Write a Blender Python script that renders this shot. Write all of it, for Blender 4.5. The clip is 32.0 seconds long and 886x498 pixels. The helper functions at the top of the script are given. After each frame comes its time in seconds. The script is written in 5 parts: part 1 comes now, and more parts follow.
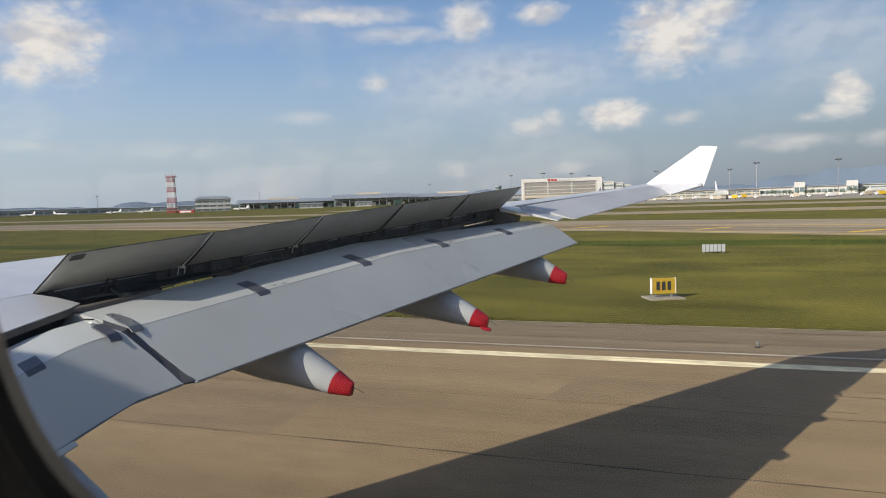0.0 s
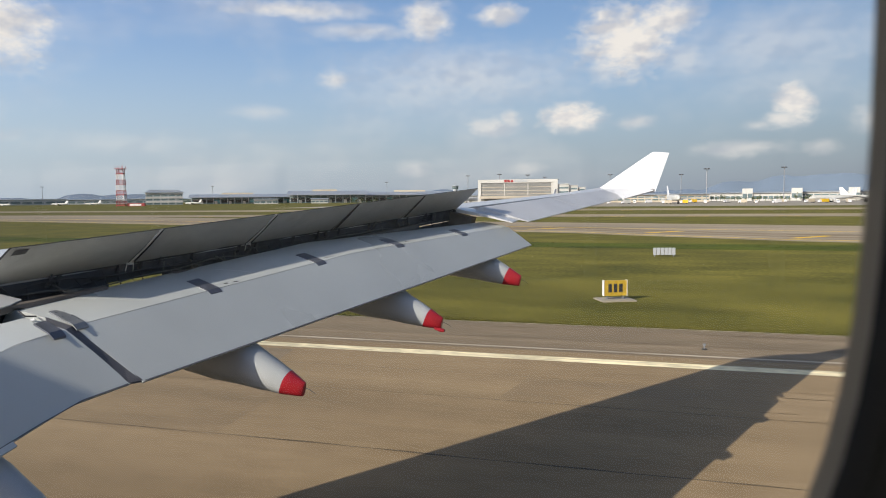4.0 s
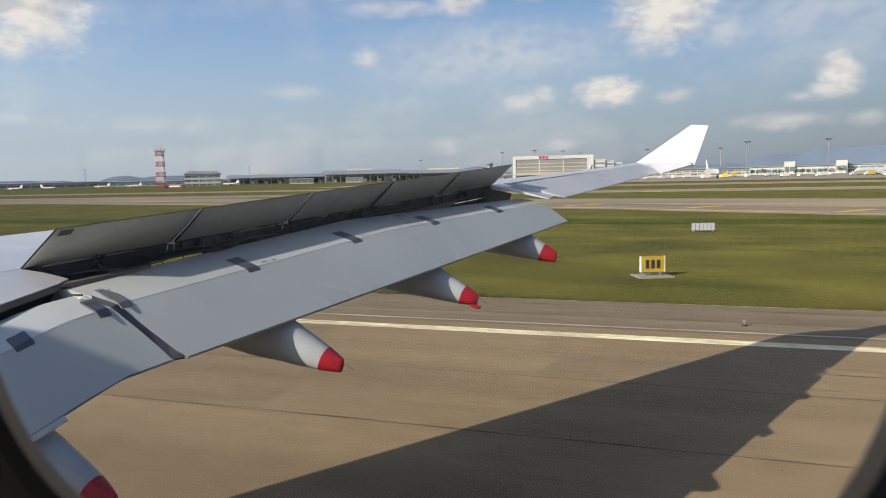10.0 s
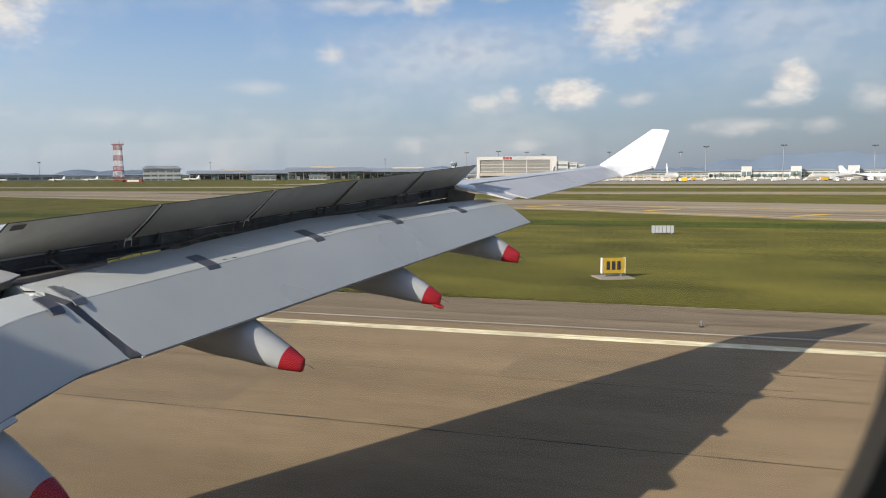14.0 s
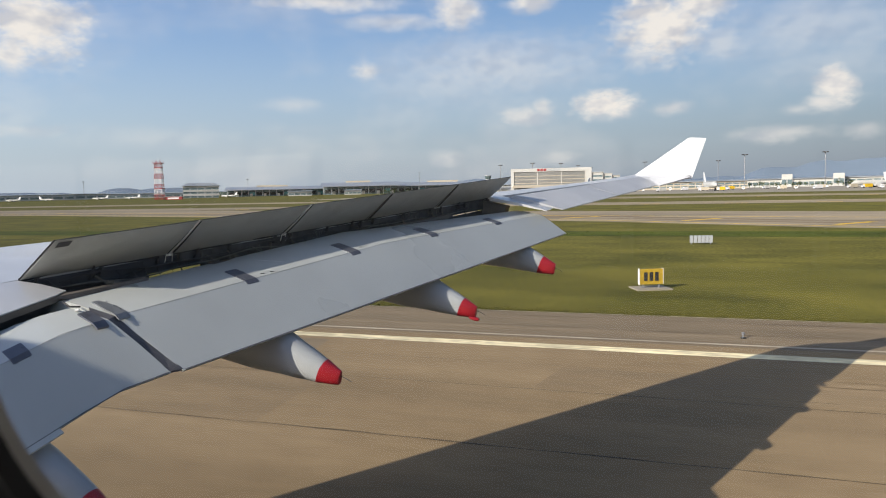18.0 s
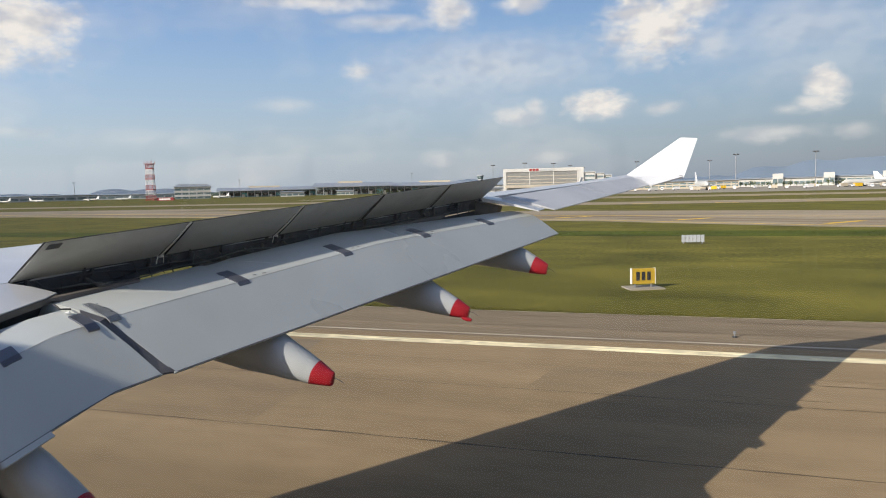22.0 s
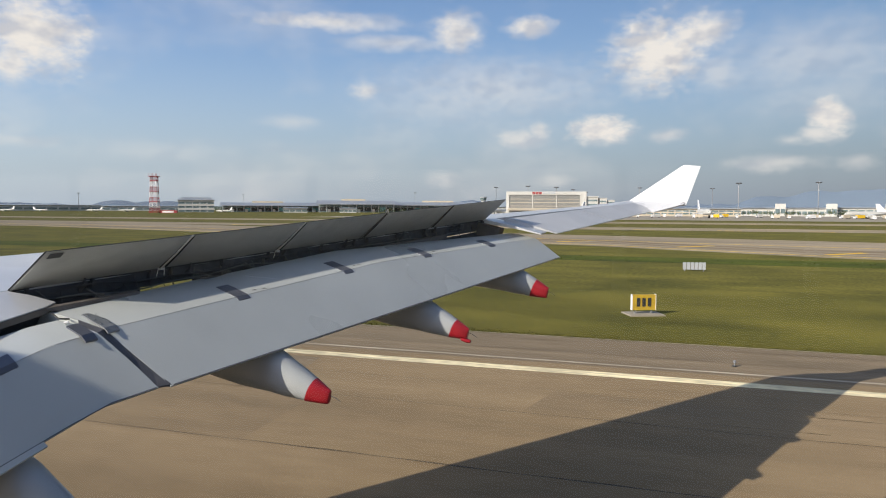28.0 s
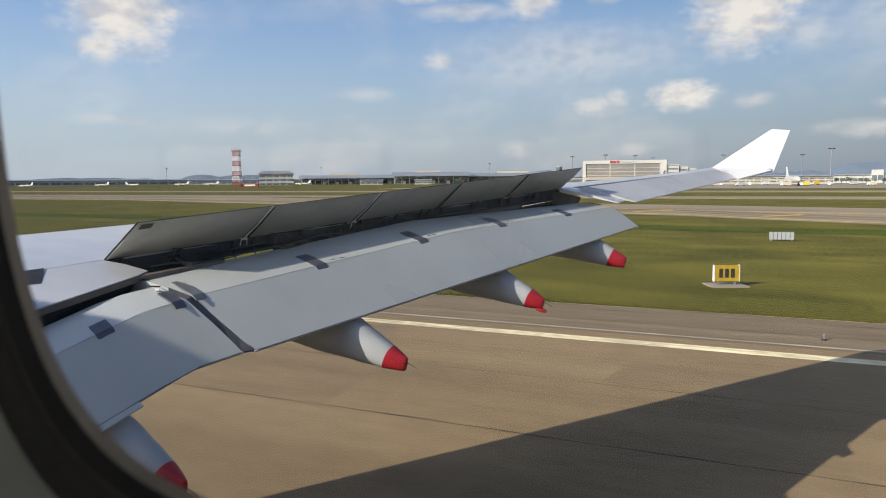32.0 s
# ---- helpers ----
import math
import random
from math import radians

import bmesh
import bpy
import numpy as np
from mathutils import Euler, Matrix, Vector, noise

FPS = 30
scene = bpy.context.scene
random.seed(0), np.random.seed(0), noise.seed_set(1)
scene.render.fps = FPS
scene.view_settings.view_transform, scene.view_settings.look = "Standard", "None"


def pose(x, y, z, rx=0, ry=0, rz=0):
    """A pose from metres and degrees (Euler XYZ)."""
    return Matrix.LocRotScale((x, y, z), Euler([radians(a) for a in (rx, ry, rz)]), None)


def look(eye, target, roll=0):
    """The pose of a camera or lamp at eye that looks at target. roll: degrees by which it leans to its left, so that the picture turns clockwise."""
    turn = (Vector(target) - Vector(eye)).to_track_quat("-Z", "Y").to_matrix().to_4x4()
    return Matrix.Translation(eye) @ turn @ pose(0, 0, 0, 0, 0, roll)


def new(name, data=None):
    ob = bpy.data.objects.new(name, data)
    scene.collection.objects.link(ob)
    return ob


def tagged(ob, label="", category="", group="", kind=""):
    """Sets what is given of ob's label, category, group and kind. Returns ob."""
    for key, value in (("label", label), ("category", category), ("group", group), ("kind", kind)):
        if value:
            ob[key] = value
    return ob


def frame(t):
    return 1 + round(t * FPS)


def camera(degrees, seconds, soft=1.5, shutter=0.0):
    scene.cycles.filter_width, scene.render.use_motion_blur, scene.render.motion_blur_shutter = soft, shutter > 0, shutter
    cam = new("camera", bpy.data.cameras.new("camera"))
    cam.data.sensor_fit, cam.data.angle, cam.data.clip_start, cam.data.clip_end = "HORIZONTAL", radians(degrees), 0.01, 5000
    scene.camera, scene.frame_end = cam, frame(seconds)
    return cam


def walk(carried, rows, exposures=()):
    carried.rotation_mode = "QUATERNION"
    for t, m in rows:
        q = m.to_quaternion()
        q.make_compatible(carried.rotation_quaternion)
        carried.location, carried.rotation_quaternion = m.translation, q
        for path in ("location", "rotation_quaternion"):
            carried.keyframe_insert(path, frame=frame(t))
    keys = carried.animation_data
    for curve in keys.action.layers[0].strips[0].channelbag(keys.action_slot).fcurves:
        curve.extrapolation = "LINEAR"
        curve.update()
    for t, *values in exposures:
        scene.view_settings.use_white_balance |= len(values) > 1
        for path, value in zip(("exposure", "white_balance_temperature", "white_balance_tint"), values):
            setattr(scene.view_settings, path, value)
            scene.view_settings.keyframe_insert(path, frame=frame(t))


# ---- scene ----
# The place is laid out from the airliner: x aft, y outboard, z up from the runway.
cam = camera(63.0, 32.0, soft=1.0)
# a phone lens with a small aperture, focused on the wing and the field: the window edge is soft
cam.data.dof.use_dof, cam.data.dof.focus_distance, cam.data.dof.aperture_fstop = True, 25.0, 11.0
PATH = [
    (0.0, pose(0.030, 2.424, 6.598, 86.136, 1.768, 19.994)),
    (0.5, pose(0.030, 2.415, 6.604, 84.608, -0.536, 20.851)),
    (1.0, pose(0.039, 2.416, 6.603, 84.065, -0.621, 21.373)),
    (1.5, pose(0.033, 2.412, 6.606, 85.498, 0.150, 18.287)),
    (2.0, pose(0.029, 2.408, 6.610, 84.264, -0.520, 18.775)),
    (2.5, pose(0.038, 2.409, 6.612, 85.909, 1.495, 17.588)),
    (4.5, pose(0.046, 2.421, 6.627, 85.923, 0.114, 16.070)),
    (5.0, pose(0.038, 2.423, 6.620, 84.720, 0.061, 15.185)),
    (5.5, pose(0.045, 2.422, 6.624, 84.639, -0.522, 14.542)),
    (6.0, pose(0.053, 2.423, 6.629, 85.334, 0.525, 14.054)),
    (6.5, pose(0.047, 2.421, 6.619, 85.873, -1.494, 14.486)),
    (7.0, pose(0.040, 2.421, 6.620, 87.019, -2.013, 16.150)),
    (7.5, pose(0.038, 2.421, 6.617, 87.815, -0.653, 16.904)),
    (8.0, pose(0.035, 2.421, 6.613, 87.218, -1.890, 16.864)),
    (8.5, pose(0.044, 2.421, 6.617, 85.275, -1.334, 16.611)),
    (9.0, pose(0.052, 2.421, 6.622, 87.987, 0.921, 16.427)),
    (9.5, pose(0.046, 2.419, 6.617, 85.849, -0.706, 18.064)),
    (10.0, pose(0.040, 2.418, 6.611, 84.277, 1.318, 19.291)),
    (10.5, pose(0.051, 2.421, 6.630, 85.559, 3.929, 18.793)),
    (11.0, pose(0.050, 2.413, 6.615, 85.133, 2.060, 19.235)),
    (11.5, pose(0.054, 2.423, 6.634, 85.934, 3.960, 18.871)),
    (12.0, pose(0.033, 2.421, 6.620, 83.316, -0.587, 18.444)),
    (12.5, pose(0.036, 2.418, 6.620, 83.296, -0.355, 18.556)),
    (13.0, pose(0.038, 2.424, 6.623, 83.416, 1.097, 17.751)),
    (13.5, pose(0.036, 2.423, 6.620, 83.383, 0.228, 17.464)),
    (14.0, pose(0.036, 2.423, 6.619, 84.177, 0.359, 16.465)),
    (14.5, pose(0.034, 2.423, 6.618, 84.149, 0.081, 16.335)),
    (16.5, pose(0.032, 2.422, 6.611, 85.372, 0.944, 16.481)),
    (17.0, pose(0.030, 2.423, 6.610, 85.398, 0.949, 17.399)),
    (17.5, pose(0.031, 2.424, 6.608, 85.257, 1.193, 18.721)),
    (18.0, pose(0.031, 2.426, 6.606, 85.243, 1.254, 19.158)),
    (18.5, pose(0.032, 2.426, 6.608, 85.197, 0.453, 19.490)),
    (19.0, pose(0.032, 2.426, 6.609, 84.788, 0.978, 19.083)),
    (19.5, pose(0.033, 2.426, 6.610, 84.699, 1.406, 19.025)),
    (20.0, pose(0.033, 2.427, 6.610, 84.804, 1.259, 18.899)),
    (20.5, pose(0.033, 2.427, 6.611, 85.463, 1.553, 18.555)),
    (21.0, pose(0.034, 2.427, 6.612, 85.501, 1.574, 18.633)),
    (21.5, pose(0.035, 2.427, 6.613, 85.581, 0.883, 18.743)),
    (22.0, pose(0.035, 2.427, 6.614, 85.244, 1.400, 18.566)),
    (22.5, pose(0.036, 2.427, 6.614, 84.907, 1.030, 18.637)),
    (23.0, pose(0.036, 2.428, 6.615, 84.599, 0.814, 18.754)),
    (23.5, pose(0.037, 2.428, 6.616, 84.483, 0.695, 18.983)),
    (24.0, pose(0.037, 2.428, 6.617, 85.549, 2.483, 19.132)),
    (24.5, pose(0.037, 2.429, 6.617, 85.778, 2.845, 19.145)),
    (25.0, pose(0.038, 2.429, 6.616, 85.881, 2.351, 18.853)),
    (25.5, pose(0.038, 2.429, 6.615, 86.374, -0.208, 19.048)),
    (27.5, pose(0.039, 2.429, 6.614, 86.719, 0.068, 18.589)),
    (28.0, pose(0.039, 2.429, 6.614, 86.861, -0.228, 18.784)),
    (28.5, pose(0.040, 2.429, 6.614, 86.675, -0.029, 19.031)),
    (29.0, pose(0.040, 2.430, 6.613, 86.398, 0.662, 19.195)),
    (29.5, pose(0.040, 2.430, 6.613, 86.330, 0.482, 19.454)),
    (30.0, pose(0.041, 2.430, 6.613, 85.748, 2.222, 20.341)),
    (30.5, pose(0.042, 2.429, 6.611, 85.317, 1.182, 22.246)),
    (31.0, pose(0.045, 2.427, 6.609, 85.574, 0.344, 22.908)),
    (31.5, pose(0.042, 2.432, 6.599, 84.920, 0.925, 23.968)),
    (32.0, pose(0.039, 2.436, 6.589, 84.578, 0.441, 24.682)),
]

walk(cam, PATH, exposures=((0.0, -0.14), (2.0, -0.06), (5.0, -0.02), (8.0, -0.06), (10.0, -0.11), (12.0, -0.13), (14.0, -0.05), (18.0, -0.02), (25.0, -0.03), (29.0, -0.06), (32.0, -0.07)))

# ---------------------------------------------------------------- light
SUN_WAY = Vector((-1.14, -1.72, 1.0)).normalized()
world = bpy.data.worlds.new("sky_world")
scene.world = world
world.use_nodes = True
scene.view_settings.exposure = 0.0

sun_data = bpy.data.lights.new("sun", "SUN")
sun_data.energy = 5.0
sun_data.angle = radians(0.5)
sun_data.color = (1.0, 0.915, 0.78)
sun = new("sun", sun_data)
sun.matrix_world = look(SUN_WAY * 50, (0, 0, 0))


def build_sky(tree):
    """Clear tropical sky with scattered fair-weather clouds, by azimuth and elevation in degrees."""
    nodes, links = tree.nodes, tree.links
    nodes.clear()

    def node(kind, **inputs):
        n = nodes.new(kind)
        for k, v in inputs.items():
            key = int(k[1:]) if k[0] == "i" and k[1:].isdigit() else k
            if hasattr(v, "is_output"):
                links.new(v, n.inputs[key])
            else:
                n.inputs[key].default_value = v
        return n

    def math_node(op, a, b=None, c=None, clamp=False):
        n = nodes.new("ShaderNodeMath")
        n.operation, n.use_clamp = op, clamp
        for i, v in enumerate((a, b, c)):
            if v is None:
                continue
            if hasattr(v, "is_output"):
                links.new(v, n.inputs[i])
            else:
                n.inputs[i].default_value = v
        return n.outputs[0]

    sky = nodes.new("ShaderNodeTexSky")
    sky.sky_type, sky.sun_disc = "NISHITA", False
    sky.sun_elevation = math.asin(SUN_WAY.z)
    sky.sun_rotation = math.atan2(SUN_WAY.x, SUN_WAY.y)
    sky.altitude, sky.air_density, sky.dust_density, sky.ozone_density = 20, 1.0, 1.6, 1.6
    coord = nodes.new("ShaderNodeTexCoord")
    sep = node("ShaderNodeSeparateXYZ", i0=coord.outputs["Generated"])
    az = math_node("MULTIPLY", math_node("ARCTAN2", sep.outputs[0], sep.outputs[1]), 57.2958)
    el = math_node("MULTIPLY", math_node("ARCSINE", sep.outputs[2]), 57.2958)
    flat = node("ShaderNodeCombineXYZ", i0=az, i1=el, i2=0.0)
    wide = node("ShaderNodeCombineXYZ", i0=az, i1=math_node("MULTIPLY", el, 1.7), i2=0.0)
    warp = node("ShaderNodeTexNoise", Vector=wide.outputs[0], Scale=0.42, Detail=7.0, Roughness=0.55)
    off = nodes.new("ShaderNodeVectorMath")
    off.operation = "SUBTRACT"
    links.new(warp.outputs["Color"], off.inputs[0])
    off.inputs[1].default_value = (0.5, 0.5, 0.5)
    moved = nodes.new("ShaderNodeVectorMath")
    moved.operation = "MULTIPLY_ADD"
    links.new(off.outputs[0], moved.inputs[0])
    moved.inputs[1].default_value = (1.2, 0.7, 0.0)
    links.new(flat.outputs[0], moved.inputs[2])
    puff = node("ShaderNodeTexNoise", Vector=wide.outputs[0], Scale=0.36, Detail=8.0, Roughness=0.54)
    lifted = nodes.new("ShaderNodeVectorMath")
    lifted.operation = "ADD"
    links.new(wide.outputs[0], lifted.inputs[0])
    lifted.inputs[1].default_value = (-0.6, 0.9, 0.0)
    puff_up = node("ShaderNodeTexNoise", Vector=lifted.outputs[0], Scale=0.34, Detail=3.0, Roughness=0.45)
    lump = node("ShaderNodeTexNoise", Vector=wide.outputs[0], Scale=1.05, Detail=7.0, Roughness=0.58)
    erode = math_node("ADD", math_node("MULTIPLY", math_node("SUBTRACT", 0.5, puff.outputs[0]), 1.2), math_node("MULTIPLY", math_node("SUBTRACT", 0.5, lump.outputs[0]), 1.15))
    total = None
    for caz, cel, w, h, dens, soft in CLOUDS:
        n = nodes.new("ShaderNodeVectorMath")
        n.operation = "SUBTRACT"
        links.new(moved.outputs[0], n.inputs[0])
        n.inputs[1].default_value = (caz, cel, 0)
        m = nodes.new("ShaderNodeVectorMath")
        m.operation = "MULTIPLY"
        links.new(n.outputs[0], m.inputs[0])
        m.inputs[1].default_value = (1 / w, 1 / h, 0)
        ln = nodes.new("ShaderNodeVectorMath")
        ln.operation = "LENGTH"
        links.new(m.outputs[0], ln.inputs[0])
        r = nodes.new("ShaderNodeMapRange")
        r.interpolation_type = "SMOOTHSTEP"
        links.new(math_node("ADD", ln.outputs["Value"], erode), r.inputs[0])
        for i, v in ((1, 1.45 + soft), (2, 0.35 - soft), (3, 0.0), (4, dens)):
            r.inputs[i].default_value = v
        total = r.outputs[0] if total is None else math_node("MAXIMUM", total, r.outputs[0])
    # thin cloud elsewhere in the sky
    thin = node("ShaderNodeTexNoise", Vector=wide.outputs[0], Scale=0.07, Detail=7.0, Roughness=0.6)
    veil = nodes.new("ShaderNodeMapRange")
    links.new(thin.outputs[0], veil.inputs[0])
    for i, v in ((1, 0.50), (2, 0.75), (3, 0.0), (4, 0.35)):
        veil.inputs[i].default_value = v
    total = math_node("MAXIMUM", total, veil.outputs[0])
    cover = math_node("MULTIPLY", total, 1.0, clamp=True)
    # cloud shade: bright towards the sun, greyer folds below
    puff_low = node("ShaderNodeTexNoise", Vector=wide.outputs[0], Scale=0.34, Detail=3.5, Roughness=0.45)
    relief = math_node("SUBTRACT", puff_low.outputs[0], puff_up.outputs[0])
    fold = nodes.new("ShaderNodeMapRange")
    links.new(relief, fold.inputs[0])
    for i, v in ((1, -0.14), (2, 0.05), (3, 0.0), (4, 1.0)):
        fold.inputs[i].default_value = v
    tone = nodes.new("ShaderNodeMix")
    tone.data_type = "RGBA"
    links.new(fold.outputs[0], tone.inputs[0])
    tone.inputs[6].default_value = CLOUD_DARK
    tone.inputs[7].default_value = CLOUD_LIGHT
    # low haze towards the horizon
    haze = nodes.new("ShaderNodeMapRange")
    haze.interpolation_type = "SMOOTHSTEP"
    links.new(el, haze.inputs[0])
    for i, v in ((1, 15.0), (2, -1.0), (3, 0.0), (4, 0.8)):
        haze.inputs[i].default_value = v
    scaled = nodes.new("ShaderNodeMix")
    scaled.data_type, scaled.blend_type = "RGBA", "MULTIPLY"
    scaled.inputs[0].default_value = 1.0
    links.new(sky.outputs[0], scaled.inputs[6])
    mix0 = nodes.new("ShaderNodeMix")
    mix0.data_type = "RGBA"
    links.new(haze.outputs[0], mix0.inputs[0])
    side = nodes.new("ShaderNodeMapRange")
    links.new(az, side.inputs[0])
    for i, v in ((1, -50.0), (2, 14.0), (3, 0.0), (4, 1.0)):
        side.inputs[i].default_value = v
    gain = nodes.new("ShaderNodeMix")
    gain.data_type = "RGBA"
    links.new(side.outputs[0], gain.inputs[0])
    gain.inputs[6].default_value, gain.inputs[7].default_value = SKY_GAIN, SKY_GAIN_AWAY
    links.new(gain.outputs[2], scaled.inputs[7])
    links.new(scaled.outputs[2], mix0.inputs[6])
    hz = nodes.new("ShaderNodeMix")
    hz.data_type = "RGBA"
    links.new(side.outputs[0], hz.inputs[0])
    hz.inputs[6].default_value, hz.inputs[7].default_value = HAZE_SUNWARD, HAZE_AWAY
    links.new(hz.outputs[2], mix0.inputs[7])
    mix = nodes.new("ShaderNodeMix")
    mix.data_type = "RGBA"
    links.new(cover, mix.inputs[0])
    links.new(mix0.outputs[2], mix.inputs[6])
    links.new(tone.outputs[2], mix.inputs[7])
    back = node("ShaderNodeBackground", Color=mix.outputs[2], Strength=0.15)
    out = nodes.new("ShaderNodeOutputWorld")
    links.new(back.outputs[0], out.inputs[0])


# azimuth (aft positive), elevation, half width, half height, density, edge softness
CLOUDS = [
    (-2.5, 11.6, 3.29, 2.55, 1.0, 0.1), (0.1, 12.9, 2.6, 1.3, 0.95, 0.2), (-4.1, 10.1, 1.17, 1.46, 0.6, 0.3), (-6.7, 6.1, 2.23, 1.07, 1.0, 0.05),
    (-12.8, 5.5, 1.97, 0.70, 0.65, 0.3), (-11.3, 6.1, 0.78, 0.61, 0.65, 0.3), (-14.8, 9.3, 7.14, 1.82, 0.5, 0.6), (-18.7, 8.1, 4.80, 1.22, 0.35, 0.6),
    (-25.0, 9.1, 1.04, 0.69, 0.7, 0.3), (9.1, 6.5, 1.31, 1.4, 0.95, 0.1), (8.5, 5.4, 1.25, 0.62, 0.8, 0.2), (6.8, 5.1, 1.03, 0.32, 0.5, 0.4),
    (5.5, 3.4, 2.49, 0.48, 0.55, 0.4), (-1.7, 5.6, 1.17, 0.42, 0.6, 0.3), (10.9, 3.4, 0.96, 0.38, 0.45, 0.5), (-47.9, 11.6, 3.4, 2.33, 1.0, 0.15),
    (-49.4, 9.6, 1.5, 1.12, 0.9, 0.2), (-28.1, 14.1, 5.0, 0.6, 0.8, 0.4), (-23.0, 12.7, 3.2, 0.51, 0.6, 0.4), (-17.7, 13.5, 1.78, 1.27, 0.9, 0.2),
    (-12.1, 13.9, 1.6, 0.7, 0.85, 0.2), (-30.6, 6.6, 1.81, 0.39, 0.4, 0.5), (-18.5, 2.3, 1.15, 0.62, 0.4, 0.5), (-10.3, 2.3, 1.32, 0.53, 0.45, 0.5),
    (8.0, 10.6, 6.5, 2.0, 0.42, 0.7), (9.1, 8.0, 4.6, 1.53, 0.3, 0.7), (1.7, 10.0, 1.62, 1.13, 0.5, 0.5), (-49.0, 4.6, 2.3, 0.34, 0.35, 0.5),
    (-40.4, 4.2, 4.5, 0.66, 0.25, 0.6), (14.5, 5.2, 1.6, 0.8, 0.6, 0.4),
]
CLOUD_DARK = (4.2, 4.2, 4.4, 1)
CLOUD_LIGHT = (6.0, 5.7, 5.35, 1)
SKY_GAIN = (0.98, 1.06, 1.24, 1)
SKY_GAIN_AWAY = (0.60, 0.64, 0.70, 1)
HAZE_SUNWARD = (3.5, 4.1, 4.8, 1)
HAZE_AWAY = (1.85, 2.18, 2.75, 1)
build_sky(world.node_tree)


# ---------------------------------------------------------------- materials
def material(name, color, rough=0.5, metal=0.0, vary=0.12, grain=8.0, blotch=0.8, bump=0.0, stretch=(1, 1, 1), spread=None, coat=0.0, streak=0.0, streak_size=(0.01, 0.4, 1), dusty=0.0, shine=0.5, patchy=0.6):
    """Painted or natural surface: base colour with variation at two scales, fine relief and uneven gloss."""
    m = bpy.data.materials.new(name)
    m.use_nodes = True
    nt = m.node_tree
    n, l = nt.nodes, nt.links
    bsdf = n["Principled BSDF"]
    geo = n.new("ShaderNodeNewGeometry")
    mp = n.new("ShaderNodeMapping")
    mp.inputs["Scale"].default_value = stretch
    l.new(geo.outputs["Position"], mp.inputs["Vector"])
    fine = n.new("ShaderNodeTexNoise")
    fine.inputs["Scale"].default_value, fine.inputs["Detail"].default_value = grain, 6
    big = n.new("ShaderNodeTexNoise")
    big.inputs["Scale"].default_value, big.inputs["Detail"].default_value = blotch, 5
    l.new(mp.outputs[0], fine.inputs["Vector"])
    l.new(mp.outputs[0], big.inputs["Vector"])
    both = n.new("ShaderNodeMix")
    both.inputs[0].default_value = patchy
    l.new(fine.outputs[0], both.inputs[2])
    l.new(big.outputs[0], both.inputs[3])
    ramp = n.new("ShaderNodeValToRGB")
    other = spread or color
    lo = [c * (1 - vary * 1.6) for c in color]
    hi = [c * (1 + vary * 1.4) for c in other]
    ramp.color_ramp.elements[0].position, ramp.color_ramp.elements[1].position = 0.3, 0.7
    ramp.color_ramp.elements[0].color, ramp.color_ramp.elements[1].color = (*lo, 1), (*hi, 1)
    l.new(both.outputs[0], ramp.inputs[0])
    tint = ramp.outputs[0]
    if streak:
        mp2 = n.new("ShaderNodeMapping")
        mp2.inputs["Scale"].default_value = streak_size
        l.new(geo.outputs["Position"], mp2.inputs["Vector"])
        lane = n.new("ShaderNodeTexNoise")
        lane.inputs["Scale"].default_value, lane.inputs["Detail"].default_value, lane.inputs["Roughness"].default_value = 1.0, 8, 0.65
        l.new(mp2.outputs[0], lane.inputs["Vector"])
        lr = n.new("ShaderNodeMapRange")
        l.new(lane.outputs[0], lr.inputs[0])
        for i, q in ((1, 0.32), (2, 0.68), (3, 1 - streak), (4, 1 + streak)):
            lr.inputs[i].default_value = q
        mul = n.new("ShaderNodeVectorMath")
        mul.operation = "SCALE"
        l.new(tint, mul.inputs[0])
        l.new(lr.outputs[0], mul.inputs["Scale"])
        tint = mul.outputs[0]
    l.new(tint, bsdf.inputs["Base Color"])
    rr = n.new("ShaderNodeMapRange")
    l.new(big.outputs[0], rr.inputs[0])
    rr.inputs[1].default_value, rr.inputs[2].default_value = 0.3, 0.7
    rr.inputs[3].default_value, rr.inputs[4].default_value = max(0.02, rough - 0.1), min(1, rough + 0.1)
    l.new(rr.outputs[0], bsdf.inputs["Roughness"])
    bsdf.inputs["Metallic"].default_value = metal
    bsdf.inputs["Specular IOR Level"].default_value = shine
    bsdf.inputs["Diffuse Roughness"].default_value = dusty
    bsdf.inputs["Coat Weight"].default_value = coat
    if bump:
        b = n.new("ShaderNodeBump")
        b.inputs["Strength"].default_value, b.inputs["Distance"].default_value = bump, 0.02
        l.new(fine.outputs[0], b.inputs["Height"])
        l.new(b.outputs[0], bsdf.inputs["Normal"])
    return m


M = {}
M["wing"] = material("wing_grey_paint", (0.57, 0.575, 0.58), 0.38, 0.15, 0.07, 2.2, 0.5, coat=0.2, stretch=(0.6, 1, 1), streak=0.05, streak_size=(0.5, 2.5, 1))
M["flap"] = material("flap_grey_paint", (0.538, 0.563, 0.548), 0.34, 0.1, 0.045, 1.6, 0.5, coat=0.15, stretch=(0.5, 1.2, 1), streak=0.025, streak_size=(0.4, 1.6, 1))
M["white"] = material("winglet_white_paint", (0.80, 0.80, 0.80), 0.3, 0, 0.03, 3, 0.7, coat=0.3)
M["under"] = material("spoiler_underside_paint", (0.51, 0.515, 0.475), 0.55, 0, 0.12, 5, 0.9, streak=0.08, streak_size=(0.5, 1.2, 0.8))
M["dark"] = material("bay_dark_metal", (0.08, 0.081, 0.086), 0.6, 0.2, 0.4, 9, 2)
